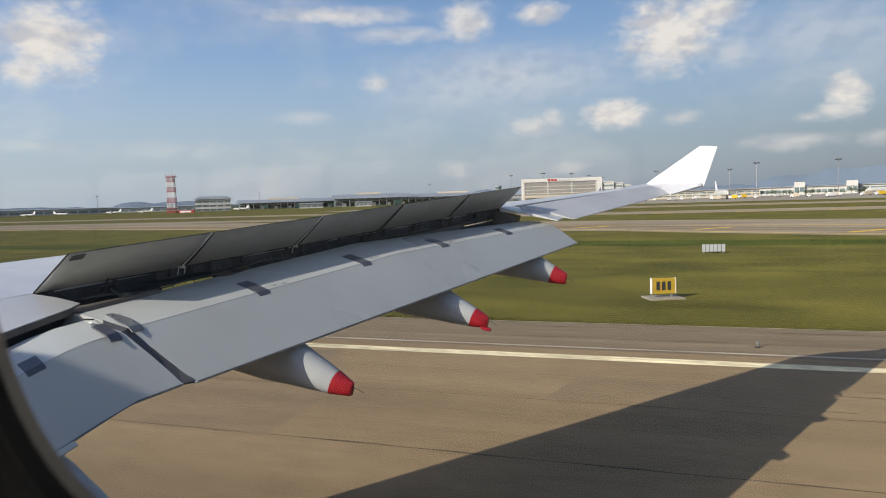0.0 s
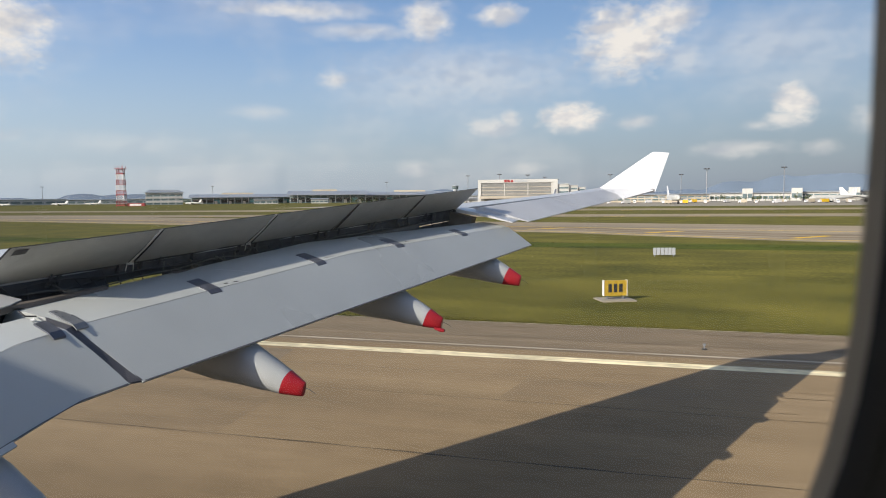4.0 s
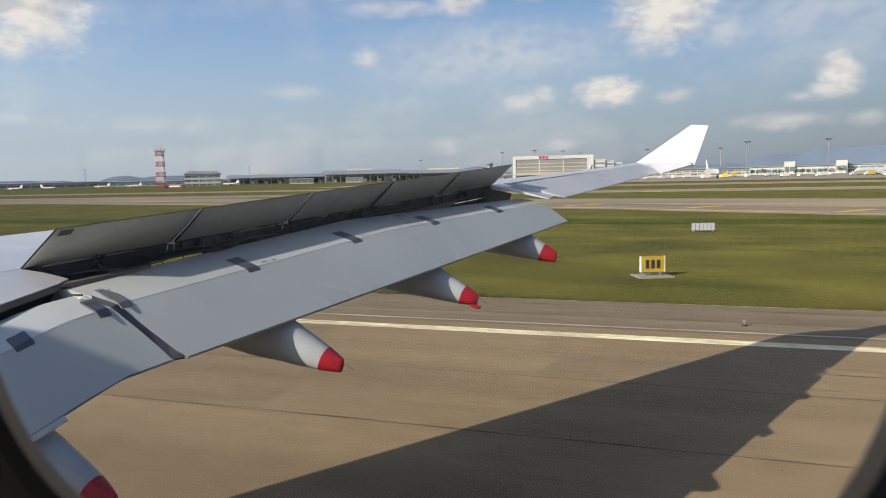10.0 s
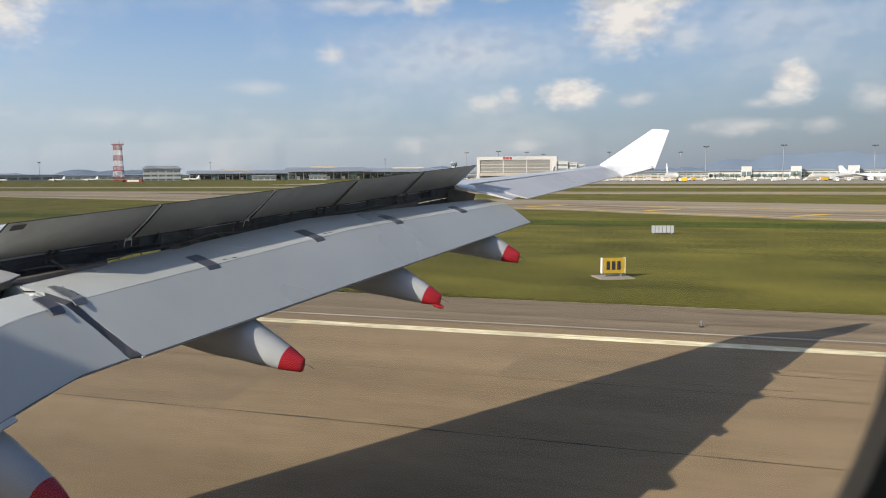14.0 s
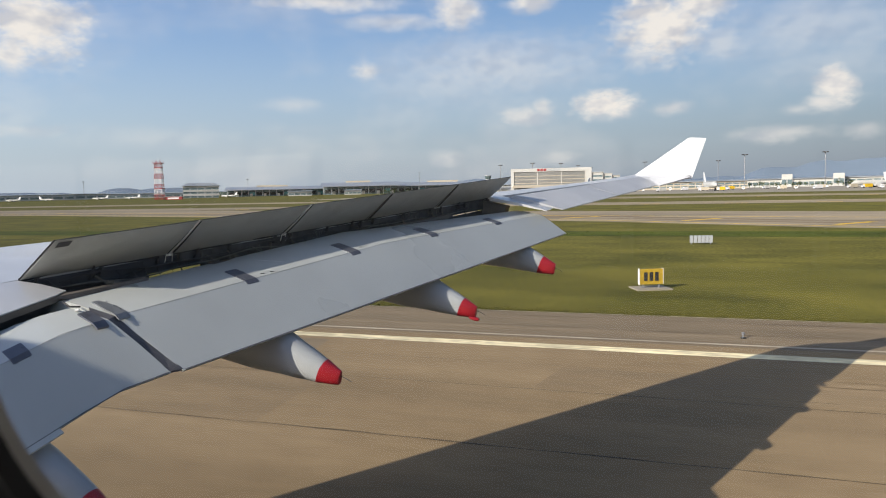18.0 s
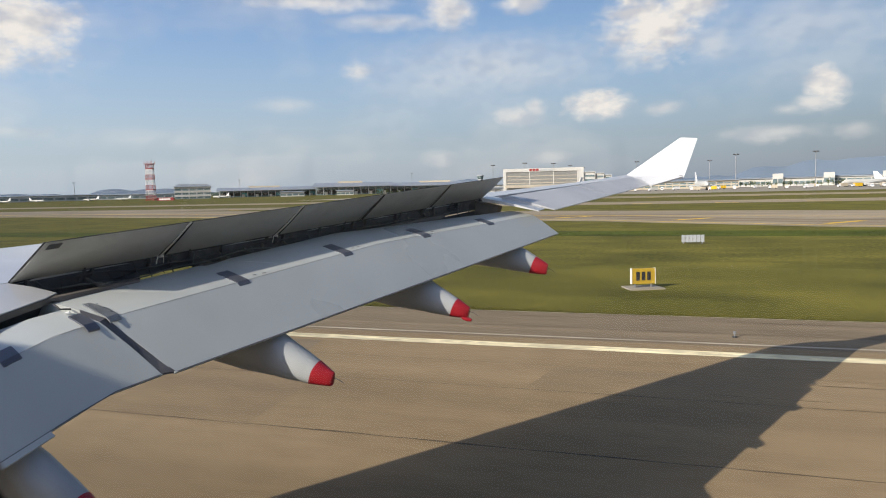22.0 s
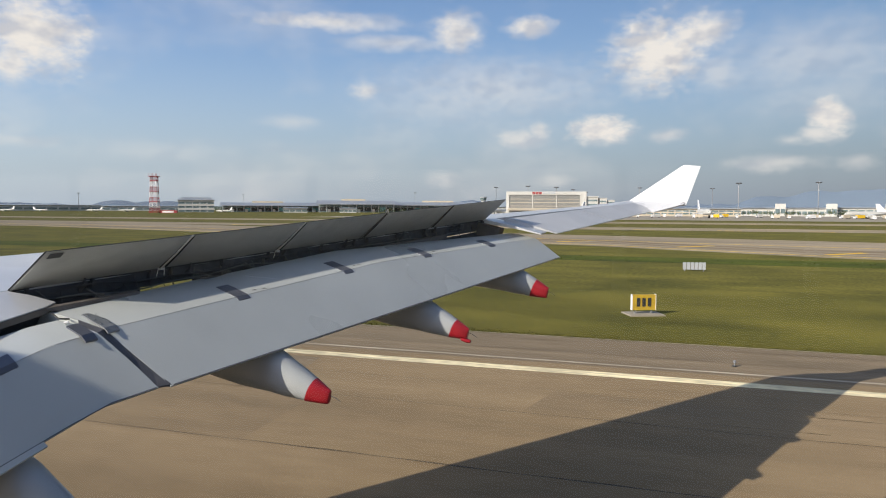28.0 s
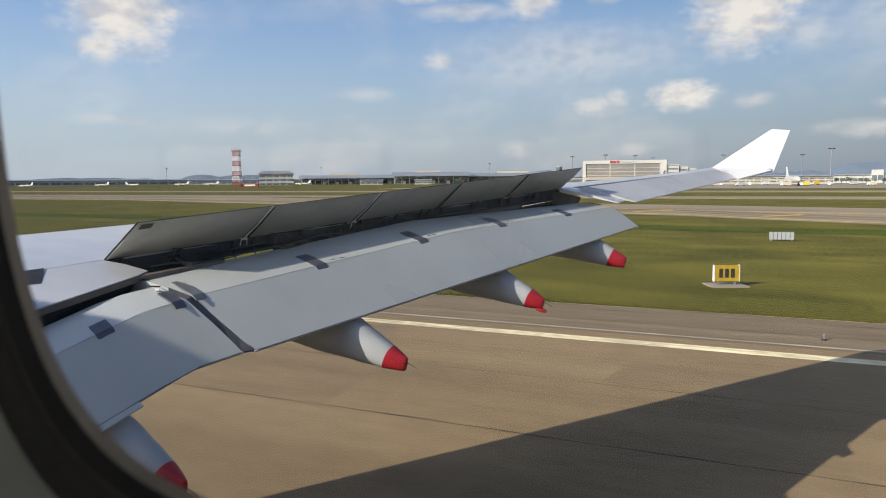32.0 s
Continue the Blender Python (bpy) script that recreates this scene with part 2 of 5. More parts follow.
M["lip"] = material("shroud_beam_metal", (0.16, 0.138, 0.122), 0.55, 0.2, 0.2, 6, 1.5)
M["beam"] = material("edge_beam_metal", (0.12, 0.105, 0.09), 0.5, 0.2, 0.2, 6, 1.5)
# pale tone puts the sun through the joint gaps into the rod colour
M["rod"] = material("sun_pale_rod", (0.84, 0.80, 0.72), 0.4, 0.0, 0.15, 8, 2)
M["pipe"] = material("hydraulic_pipe_metal", (0.17, 0.165, 0.155), 0.45, 0.3, 0.25, 8, 2)
M["patch"] = material("hinge_plate_metal", (0.13, 0.14, 0.17), 0.45, 0.4, 0.12, 14, 3)
M["cover"] = material("worn_cover_plate", (0.25, 0.265, 0.28), 0.45, 0.3, 0.14, 14, 3)
M["fairing"] = material("fairing_grey_paint", (0.40, 0.42, 0.43), 0.4, 0, 0.09, 4, 0.9, coat=0.15)
M["red"] = material("red_tip_paint", (0.38, 0.016, 0.026), 0.4, 0, 0.16, 6, 2, coat=0.2)
M["seal"] = material("rubber_seal", (0.02, 0.02, 0.022), 0.6, 0, 0.2, 30, 8)
M["groove"] = material("flap_joint_seal", (0.10, 0.10, 0.11), 0.6, 0, 0.2, 12, 3)
M["lining"] = material("cabin_lining_plastic", (0.38, 0.41, 0.39), 0.6, 0, 0.06, 60, 6)
M["reveal"] = material("window_reveal_plastic", (0.40, 0.38, 0.36), 0.5, 0, 0.06, 60, 6)
M["skin"] = material("fuselage_white_paint", (0.75, 0.75, 0.75), 0.35, 0, 0.03, 3, 0.6)
M["ink"] = material("stencil_ink", (0.02, 0.02, 0.02), 0.6, 0, 0.1)
M["rust"] = material("oil_stain", (0.25, 0.15, 0.06), 0.6, 0, 0.2)
M["runway"] = material("runway_asphalt", (0.262, 0.189, 0.107), 0.85, 0, 0.12, 2.2, 0.14, 0.04, stretch=(0.4, 1, 1), spread=(0.280, 0.207, 0.122), streak=0.14, streak_size=(0.02, 0.35, 1), dusty=0.2, shine=0.12)
M["repair"] = material("repair_asphalt", (0.266, 0.196, 0.116), 0.85, 0, 0.13, 3.0, 0.3, 0.3, stretch=(0.4, 1, 1), streak=0.15, streak_size=(0.05, 0.5, 1), dusty=0.2, shine=0.12)
M["shoulder"] = material("shoulder_asphalt", (0.218, 0.170, 0.112), 0.88, 0, 0.14, 1.2, 0.15, 0.3, stretch=(0.3, 1, 1), streak=0.22, streak_size=(0.02, 0.7, 1), dusty=0.2, shine=0.12)
M["taxi"] = material("taxiway_asphalt", (0.275, 0.228, 0.162), 0.85, 0, 0.16, 0.3, 0.05, 0.2, stretch=(0.3, 1, 1), streak=0.22, streak_size=(0.006, 0.12, 1), dusty=0.3, shine=0.12)
M["apron"] = material("apron_concrete", (0.33, 0.29, 0.225), 0.85, 0, 0.1, 0.2, 0.03)
M["grass"] = material("mown_grass", (0.060, 0.075, 0.010), 0.95, 0, 0.36, 3.2, 0.12, 0.35, stretch=(0.8, 1, 1), spread=(0.120, 0.104, 0.022), streak=0.16, streak_size=(0.05, 0.35, 1), patchy=0.5, dusty=0.4, shine=0.12)
M["tuft"] = material("rough_green_tussock", (0.060, 0.074, 0.010), 0.95, 0, 0.4, 2.0, 0.2, 0.9, stretch=(0.3, 1, 1), dusty=0.4, shine=0.12)
M["line"] = material("white_line_paint", (0.74, 0.65, 0.42), 0.75, 0, 0.32, 4, 0.5, stretch=(0.4, 1, 1), streak=0.32, streak_size=(0.35, 5, 1), dusty=0.2, shine=0.12)
M["worn"] = material("worn_white_paint", (0.42, 0.35, 0.26), 0.8, 0, 0.3, 2.2, 0.5, stretch=(0.4, 1, 1), spread=(0.50, 0.43, 0.33), shine=0.12)
M["yellow"] = material("yellow_line_paint", (0.75, 0.47, 0.02), 0.75, 0, 0.12, 2, 0.5)
M["joint"] = material("pavement_joint_sealant", (0.125, 0.096, 0.062), 0.85, 0, 0.35, 2, 0.4, dusty=0.2, shine=0.12)
M["wall"] = material("white_building_panel", (0.55, 0.54, 0.505), 0.6, 0, 0.07, 0.4, 0.05)
M["grey"] = material("grey_building_panel", (0.42, 0.44, 0.46), 0.6, 0, 0.08, 0.4, 0.05)
M["tan"] = material("tan_building_panel", (0.52, 0.45, 0.34), 0.6, 0, 0.06, 0.4, 0.05)
M["glass"] = material("dark_glazing", (0.14, 0.19, 0.20), 0.25, 0, 0.2, 0.3, 0.1)
M["shutter"] = material("roller_shutter_sheet", (0.20, 0.20, 0.19), 0.6, 0, 0.1, 0.4, 0.05, streak=0.12, streak_size=(0.05, 0.05, 1.2))
M["teal"] = material("teal_glazing", (0.12, 0.32, 0.33), 0.3, 0, 0.12, 0.3, 0.1)
M["roof"] = material("metal_roof_sheet", (0.33, 0.36, 0.39), 0.45, 0.3, 0.08, 0.3, 0.05)
M["mastred"] = material("mast_red_paint", (0.30, 0.03, 0.03), 0.6, 0, 0.1)
M["mastwhite"] = material("mast_white_paint", (0.75, 0.73, 0.72), 0.6, 0, 0.05)
M["steel"] = material("galvanised_steel", (0.30, 0.31, 0.33), 0.5, 0.4, 0.1)
M["leaf"] = material("tree_foliage", (0.045, 0.065, 0.018), 0.9, 0, 0.4, 0.5, 0.1, spread=(0.08, 0.10, 0.03))
# the blue of far haze is mixed into the forest colour
M["hill"] = material("hazy_hill_forest", (0.135, 0.18, 0.24), 1.0, 0, 0.06, 0.01, 0.002)
M["woods"] = material("far_woodland", (0.05, 0.075, 0.05), 1.0, 0, 0.2, 0.02, 0.01)
# yellow darkened: the shade of the unlit sign front is in the colour
M["sign"] = material("shaded_sign_yellow", (0.50, 0.33, 0.03), 0.6, 0, 0.15, 4, 1)
M["signblack"] = material("sign_black_paint", (0.03, 0.03, 0.03), 0.6, 0, 0.1)
M["tyre"] = material("tyre_rubber", (0.03, 0.03, 0.03), 0.8, 0, 0.2)
pane_mat = bpy.data.materials.new("window_pane_glass")
pane_mat.use_nodes = True
pn = pane_mat.node_tree.nodes
pn.clear()
po_, pm, pt, pg = (pn.new(k) for k in ("ShaderNodeOutputMaterial", "ShaderNodeMixShader", "ShaderNodeBsdfTransparent", "ShaderNodeBsdfGlossy"))
pg.inputs["Roughness"].default_value = 0.03
pm.inputs[0].default_value = 0.03
for a, b in ((pt.outputs[0], pm.inputs[1]), (pg.outputs[0], pm.inputs[2]), (pm.outputs[0], po_.inputs[0])):
    pane_mat.node_tree.links.new(a, b)
M["pane"] = pane_mat


# ---------------------------------------------------------------- mesh helpers
def empty(name, place=(0, 0, 0), turn=0.0):
    ob = new(name)
    ob.matrix_basis = pose(*place, 0, 0, turn)
    return ob


def part(name, verts, faces, mat, parent=None, label="", smooth=False, sharp=35):
    me = bpy.data.meshes.new(name)
    me.from_pydata([tuple(v) for v in verts], [], faces)
    me.materials.append(M[mat])
    me.validate()
    bm = bmesh.new()
    bm.from_mesh(me)
    bmesh.ops.recalc_face_normals(bm, faces=bm.faces)
    bm.to_mesh(me)
    bm.free()
    if smooth:
        me.polygons.foreach_set("use_smooth", [True] * len(me.polygons))
        me.set_sharp_from_angle(angle=radians(sharp))
    ob = new(name, me)
    if parent is not None:
        ob.parent = parent
    return tagged(ob, label) if label else ob


def box_geo(x0, x1, y0, y1, z0, z1, base=0):
    v = [(x, y, z) for x in (x0, x1) for y in (y0, y1) for z in (z0, z1)]
    f = [(0, 1, 3, 2), (4, 6, 7, 5), (0, 4, 5, 1), (2, 3, 7, 6), (0, 2, 6, 4), (1, 5, 7, 3)]
    return v, [tuple(i + base for i in q) for q in f]


def boxes(list_of):
    """Several boxes in one mesh's geometry."""
    v, f = [], []
    for b in list_of:
        bv, bf = box_geo(*b, base=len(v))
        v += bv
        f += bf
    return v, f


def loft(rings, closed=True, caps=True):
    """Skin a list of equal rings of points."""
    n = len(rings[0])
    v = [p for r in rings for p in r]
    f = []
    for i in range(len(rings) - 1):
        for j in range(n if closed else n - 1):
            k = (j + 1) % n
            f.append((i * n + j, i * n + k, (i + 1) * n + k, (i + 1) * n + j))
    if caps and closed:
        f.append(tuple(range(n)))
        f.append(tuple((len(rings) - 1) * n + j for j in range(n)))
    return v, f


def tube(points, radius, sides=8):
    """A round bar along a line of points."""
    pts = [Vector(p) for p in points]
    rings = []
    for i, p in enumerate(pts):
        d = (pts[min(i + 1, len(pts) - 1)] - pts[max(i - 1, 0)]).normalized()
        a = d.cross(Vector((0, 0, 1)))
        if a.length < 1e-3:
            a = Vector((1, 0, 0))
        a.normalize()
        b = d.cross(a).normalized()
        rings.append([p + radius * (math.cos(t) * a + math.sin(t) * b) for t in (2 * math.pi * k / sides for k in range(sides))])
    return loft(rings)


def lerp(a, b, t):
    return tuple(p + (q - p) * t for p, q in zip(a, b))


def join(*geos):
    v, f = [], []
    for gv, gf in geos:
        f += [tuple(i + len(v) for i in q) for q in gf]
        v += list(gv)
    return v, f


# ---------------------------------------------------------------- ground
def sheet(name, outline, z, mat, label, category, kind="structure", parent=None):
    """A flat piece of ground from its outline."""
    n = len(outline)
    v = [(x, y, z) for x, y in outline] + [(x, y, z - 0.2) for x, y in outline]
    f = [tuple(range(n)), tuple(range(2 * n - 1, n - 1, -1))] + [(i, (i + 1) % n, n + (i + 1) % n, n + i) for i in range(n)]
    ob = part(name, v, f, mat, parent)
    if parent is None:
        tagged(ob, label, category, "", kind)
    return ob


ring = [(4800 * math.cos(a), 4800 * math.sin(a)) for a in (2 * math.pi * i / 96 for i in range(96))]
sheet("ground", ring, -0.03, "grass", "flat airfield grass, green with dry yellow patches, reaching the horizon", "ground")
runway = sheet("runway", [(-2200, -32.4), (1500, -32.4), (1500, 33.2), (-2200, 33.2)], 0.0, "runway", "tan-brown grooved asphalt runway with dark lengthwise seams", "runway")
shoulder = sheet("runway_shoulder", [(-2200, 33.2), (1500, 33.2), (1500, 39.8), (-2200, 39.8)], -0.008, "shoulder", "darker asphalt runway shoulder beside mown grass", "shoulder")


def strip(name, x0, x1, y, w, z, mat, parent, slope=0.0):
    """A painted or sealed strip along the runway."""
    v = [(x0, y - w / 2, z), (x1, y - w / 2 + slope, z), (x1, y + w / 2 + slope, z), (x0, y + w / 2, z)]
    return part(name, v, [(0, 1, 2, 3)], mat, parent)


edge_line = strip("edge_line", -2200, 1500, 31.8, 0.80, 0.006, "line", runway)
tagged(edge_line, "continuous white runway edge line, slightly worn")
strip("edge_line", -2200, 1500, -31.0, 0.62, 0.006, "line", runway)
strip("worn_line", -2200, 1500, 33.75, 0.24, 0.003, "worn", shoulder)


def seam(y, w, z, parent, seed):
    """A lengthwise joint that wanders and swells a little, as old sealant does."""
    r = random.Random(seed)
    v, f = [], []
    n = 260
    for i in range(n + 1):
        x = -120 + 200 * i / n
        c = y + 0.05 * noise.noise(Vector((x * 0.16, seed * 3.1, 0))) + 0.02 * r.uniform(-1, 1)
        h = w * (0.45 + 0.6 * noise.noise(Vector((x * 0.5, seed * 7.7, 1.0)))) * r.uniform(0.8, 1.2)
        v += [(x, c - h / 2, z), (x, c + h / 2, z)]
        if i:
            f.append((2 * i - 2, 2 * i - 1, 2 * i + 1, 2 * i))
    return part("lengthwise_joint", v, f, "joint", parent)


for k, (y, w) in enumerate(((19.9, 0.15), (25.3, 0.07), (13.4, 0.13), (28.6, 0.05), (7.5, 0.12))):
    seam(y, w, 0.004, runway, k + 1)
for k, (y, w) in enumerate(((35.9, 0.09), (38.7, 0.16))):
    seam(y, w, -0.003, shoulder, k + 11)
strip("verge_edge", -2200, 1500, 39.9, 0.10, -0.001, "worn", shoulder)
# old repairs, a little lighter or darker than the asphalt round them
for x0, x1, y0, y1, mat in ((-31, -12, 19.8, 25.1, "repair"), (-5, 6, 25.5, 28.4, "repair"), (3, 16, 13.6, 19.4, "repair"), (-22, -15, 28.8, 30.9, "joint"), (-70, -40, 25.4, 28.5, "repair")):
    part("repair_patch", [(x0, y0, 0.003), (x1, y0, 0.003), (x1 - 0.4, y1, 0.003), (x0 + 0.5, y1, 0.003)], [(0, 1, 2, 3)], mat if mat == "repair" else "shoulder", runway)
# grooves and rubber streaks, thin and broken
streak = random.Random(3)
for i in range(11):
    x = streak.uniform(-60, 30)
    strip("rubber_streak", x, x + streak.uniform(3, 14), streak.uniform(12, 30.5), streak.uniform(0.02, 0.05), 0.003, "joint", runway, streak.uniform(-0.1, 0.1))

# shallow drain: a wavering dark strip with rough tussocks
low, high = [], []
for i in range(121):
    x = -300 + 4 * i
    low.append((x, 98.0 - 0.016 * x + 1.6 * noise.noise(Vector((x * 0.05, 2.0, 0)))))
    high.append((x, 109.0 - 0.016 * x + 2.2 * noise.noise(Vector((x * 0.06, 9.0, 0)))))
sheet("drain_ditch", low + high[::-1], -0.022, "tuft", "dark green rough strip of a shallow drain in the grass", "ditch")


def tussocks(name, count, seed, place, size, mat, label, category):
    """Tufts of blades, each a few bent triangles fanned from one root."""
    r = random.Random(seed)
    v, f = [], []
    for _ in range(count):
        x, y, z = place(r)
        h = size * r.uniform(0.4, 1.0)
        for k in range(6):
            t = r.uniform(0, 2 * math.pi)
            b = len(v)
            w, lean = h * r.uniform(0.12, 0.3), h * r.uniform(0.2, 0.9)
            c, q = math.cos(t), math.sin(t)
            v += [(x - q * w, y + c * w, z), (x + q * w, y - c * w, z), (x + c * lean * 0.5 + q * w * 0.6, y + q * lean * 0.5 - c * w * 0.6, z + h * 0.7), (x + c * lean, y + q * lean, z + h * r.uniform(0.7, 1.0))]
            f += [(b, b + 1, b + 2), (b, b + 2, b + 3)]
    me = bpy.data.meshes.new(name)
    me.from_pydata(v, [], f)
    me.materials.append(M[mat])
    tagged(new(name, me), label, category, "", "stuff")


def in_ditch(r):
    x = r.uniform(-90, 60)
    return (x, 103.5 - 0.016 * x + r.gauss(0, 4.0), -0.03)


def on_verge(r):
    return (r.uniform(-45, 25), 40.0 + abs(r.gauss(0, 0.5)), -0.03)


tussocks("ditch_grass", 700, 31, in_ditch, 0.16, "tuft", "rough dark green tussocks along the drain", "grass")
tussocks("verge_grass", 5000, 32, on_verge, 0.06, "grass", "uneven grass edge along the runway shoulder", "grass")

# rapid exit taxiway and the parallel taxiways beyond the grass
exit_taxi = sheet("taxiway_exit", [(900, 63), (60, 104), (18, 117), (-16, 138), (-80, 160), (-230, 205), (-600, 212), (-1800, 214),
                                   (-1800, 245), (-420, 245), (-230, 262), (-60, 205), (60, 168), (900, 140)], -0.012, "taxi",
                  "light tan asphalt exit taxiway curving away from the runway", "taxiway")
taxi_a = sheet("taxiway_parallel", [(-2000, 285), (1500, 225), (1500, 262), (-2000, 322)], -0.014, "taxi", "long parallel taxiway of pale asphalt between grass strips", "taxiway")
taxi_b = sheet("taxiway_far", [(-2000, 400), (1500, 345), (1500, 392), (-2000, 452)], -0.014, "taxi", "far parallel taxiway of pale asphalt", "taxiway")
apron = sheet("apron", [(-300, 520), (1500, 450), (1500, 1200), (-260, 1200)], -0.012, "apron", "wide pale concrete cargo apron", "apron")


def along(name, points, w, z, mat, parent):
    """A painted line of constant width along a path."""
    v, f = [], []
    for i, p in enumerate(points):
        a, b = points[max(i - 1, 0)], points[min(i + 1, len(points) - 1)]
        dx, dy = b[0] - a[0], b[1] - a[1]
        s = math.hypot(dx, dy)
        nx, ny = -dy / s * w / 2, dx / s * w / 2
        v += [(p[0] + nx, p[1] + ny, z), (p[0] - nx, p[1] - ny, z)]
        if i:
            f.append((2 * i - 2, 2 * i - 1, 2 * i + 1, 2 * i))
    return part(name, v, f, mat, parent)


along("yellow_edge_line", [(900, 67), (60, 108.5), (18, 121), (-16, 142), (-80, 164), (-230, 209), (-600, 216)], 0.8, -0.004, "yellow", exit_taxi)
along("yellow_centre_line", [(900, 104), (60, 138), (-60, 176), (-230, 230), (-600, 232)], 0.9, -0.004, "yellow", exit_taxi)
for off, w in ((9.0, 3.0), (16.5, 4.5)):
    along("tyre_lane", [(900, 67 + off), (60, 108.5 + off), (18, 121 + off), (-16, 142 + off), (-80, 164 + off), (-230, 209 + off * 0.8), (-600, 216 + off * 0.8)], w, -0.007, "shoulder", exit_taxi)
bar_at = [(70, 109), (44, 116), (20, 126), (-2, 141), (-26, 154), (-55, 164)]
for x, y in bar_at:
    along("yellow_shoulder_bar", [(x, y - 2.0), (x + 6.5, y + 6.0)], 1.6, -0.004, "yellow", exit_taxi)
for i in range(16):
    x = -180 + i * 27
    along("yellow_shoulder_bar", [(x, 256 - x * 0.0171), (x + 7.0, 254 - x * 0.0171)], 2.6, -0.006, "yellow", taxi_a)
for i in range(12):
    x = -150 + i * 44
    along("yellow_shoulder_bar", [(x, 367 - x * 0.0157), (x + 6.0, 366 - x * 0.0157)], 1.8, -0.006, "yellow", taxi_b)

# ---------------------------------------------------------------- airliner
airliner = tagged(empty("airliner"), "grey-winged airliner with raised spoilers and lowered flaps on the runway", "airplane")


def le(y):
    """Leading edge crown of the wing at span y."""
    return (-4.639 + 0.655 * (y - 21.59), y, 5.70 + (y - 12.6) * 0.082 + (0.12 * ((y - 21.6) / 4.4) ** 2 if y > 21.6 else 0))


def hinge(y):
    """Spoiler hinge line, and its run on along the aileron."""
    if y <= 17.783:
        return (-7.762 + 0.3997 * (y - 8.997), y, 5.612 + 0.0888 * (y - 8.997))
    return lerp((-4.250, 17.783, 6.392), (-1.197, 23.636, 6.843), (y - 17.783) / 8.207)


def spoiler_edge(y):
    """Upper edge of the raised spoilers."""
    return lerp((-6.949, 8.815, 6.111), (-3.672, 17.52, 6.831), (y - 8.997) / 8.786)


def te(y):
    """Trailing edge of the lowered outer flap."""
    return (-5.485 + 0.3387 * (y - 9.120), y, 4.599 + 0.1158 * (y - 9.120))


def te_inner(y):
    """Trailing edge of the lowered inner flap, kinked near its outer end."""
    if y > 8.395:
        return lerp((-5.753, 8.395, 4.527), (-5.559, 9.001, 4.603), (y - 8.395) / 0.606)
    return lerp((-5.840, 7.519, 4.303), (-5.753, 8.395, 4.527), (y - 7.519) / 0.876)


def flap_d(y):
    return 0.95 if y < 13.66 else 0.95 - 0.083 * (y - 13.66)


FLAP_RUN, FLAP_RISE, FLAP_SKEW = 0.78, 0.677, 0.18


def flap_profile(edge):
    """Run and rise of the aft panel and length of the nose, over the chord unit: the inner flap slides further under the wing."""
    return (0.66, 0.665, 0.66) if edge is te_inner else (FLAP_RUN, FLAP_RISE, 1.0)


def flap_section(y, edge):
    """Ring of a flap at span y: trailing edge, crease, nose and underside, its chord skewed inboard."""
    d = flap_d(y)
    r, h, k = flap_profile(edge)
    pts = [(0, 0, 0), (0.5 * r, 0.5 * h + 0.012, 0.5), (r, h, 1), (r + 0.35 * k, h + 0.085 * k, 1), (r + 0.7 * k, h + 0.155 * k, 1), (r + 0.95 * k, h + 0.165 * k, 1),
           (r + 1.1 * k, h + 0.09 * k, 1), (r + 1.14 * k, h - 0.03, 1), (r + 1.0 * k, h - 0.13, 1), (r + 0.5 * k, h - 0.17, 1),
           (r + 0.04, h - 0.14, 1), (0.5 * r + 0.04, 0.5 * h - 0.07, 0.5), (0.02, -0.02, 0)]
    out = []
    for back, up, s in pts:
        x, yy, z = edge(y - FLAP_SKEW * d * s)
        out.append((x - back * d, yy, z + up * d))
    return out


def on_flap(y, edge, s, lift=0.0):
    """Place on the upper skin: s from 0 at the trailing edge to 1 at the crease and on to 1.95 at the nose."""
    d = flap_d(y)
    x, yy, z = edge(y - FLAP_SKEW * d * min(s, 1.0))
    r, h, k = flap_profile(edge)
    prof = [(0, 0, 0), (1, r, h), (1.35, r + 0.35 * k, h + 0.085 * k), (1.7, r + 0.7 * k, h + 0.155 * k), (1.95, r + 0.95 * k, h + 0.165 * k)]
    for (s0, b0, u0), (s1, b1, u1) in zip(prof, prof[1:]):
        if s <= s1:
            t = (s - s0) / (s1 - s0)
            return (x - d * (b0 + (b1 - b0) * t), yy, z + d * (u0 + (u1 - u0) * t) + lift)
    return (x - d * prof[-1][1], yy, z + d * prof[-1][2] + lift)


def le_tip(y):
    """Leading edge with the raked tip drawn back towards the winglet."""
    x, yy, z = le(y)
    k = 1.0 - 0.1 * max(0.0, y - 23.0) / 2.99
    return (x * k, 2.45 + (yy - 2.45) * k, 6.6 + (z - 6.6) * k)


# main wing box, leading edge to hinge line
def wing_ring(y):
    a, b = Vector(le_tip(y)), Vector(hinge(y))
    c = (b - a).x
    th = 0.084 * max(c, 1.6) + 0.03
    pts = []
    for s, up in ((0, 0), (0.03, 0.018), (0.1, 0.032), (0.25, 0.045), (0.5, 0.042), (0.75, 0.024), (1, 0)):
        pts.append((a.x + c * s, a.y + (b.y - a.y) * s, a.z + (b.z - a.z) * s + up * c))
    for s, dn in ((1, 0.35), (0.75, 0.75), (0.45, 1.0), (0.2, 0.85), (0.06, 0.5), (-0.015, 0.2)):
        pts.append((a.x + c * s, a.y + (b.y - a.y) * s, a.z + (b.z - a.z) * s - dn * th))
    return pts


stations = [2.6, 4, 5.5, 7, 8, 9, 10.5, 12, 14, 16, 17.783, 19.0, 21, 22.5, 24, 25.3, 25.99]
part("wing_panel", *loft([wing_ring(y) for y in stations]), "wing", airliner, "light grey painted wing skin", smooth=True)
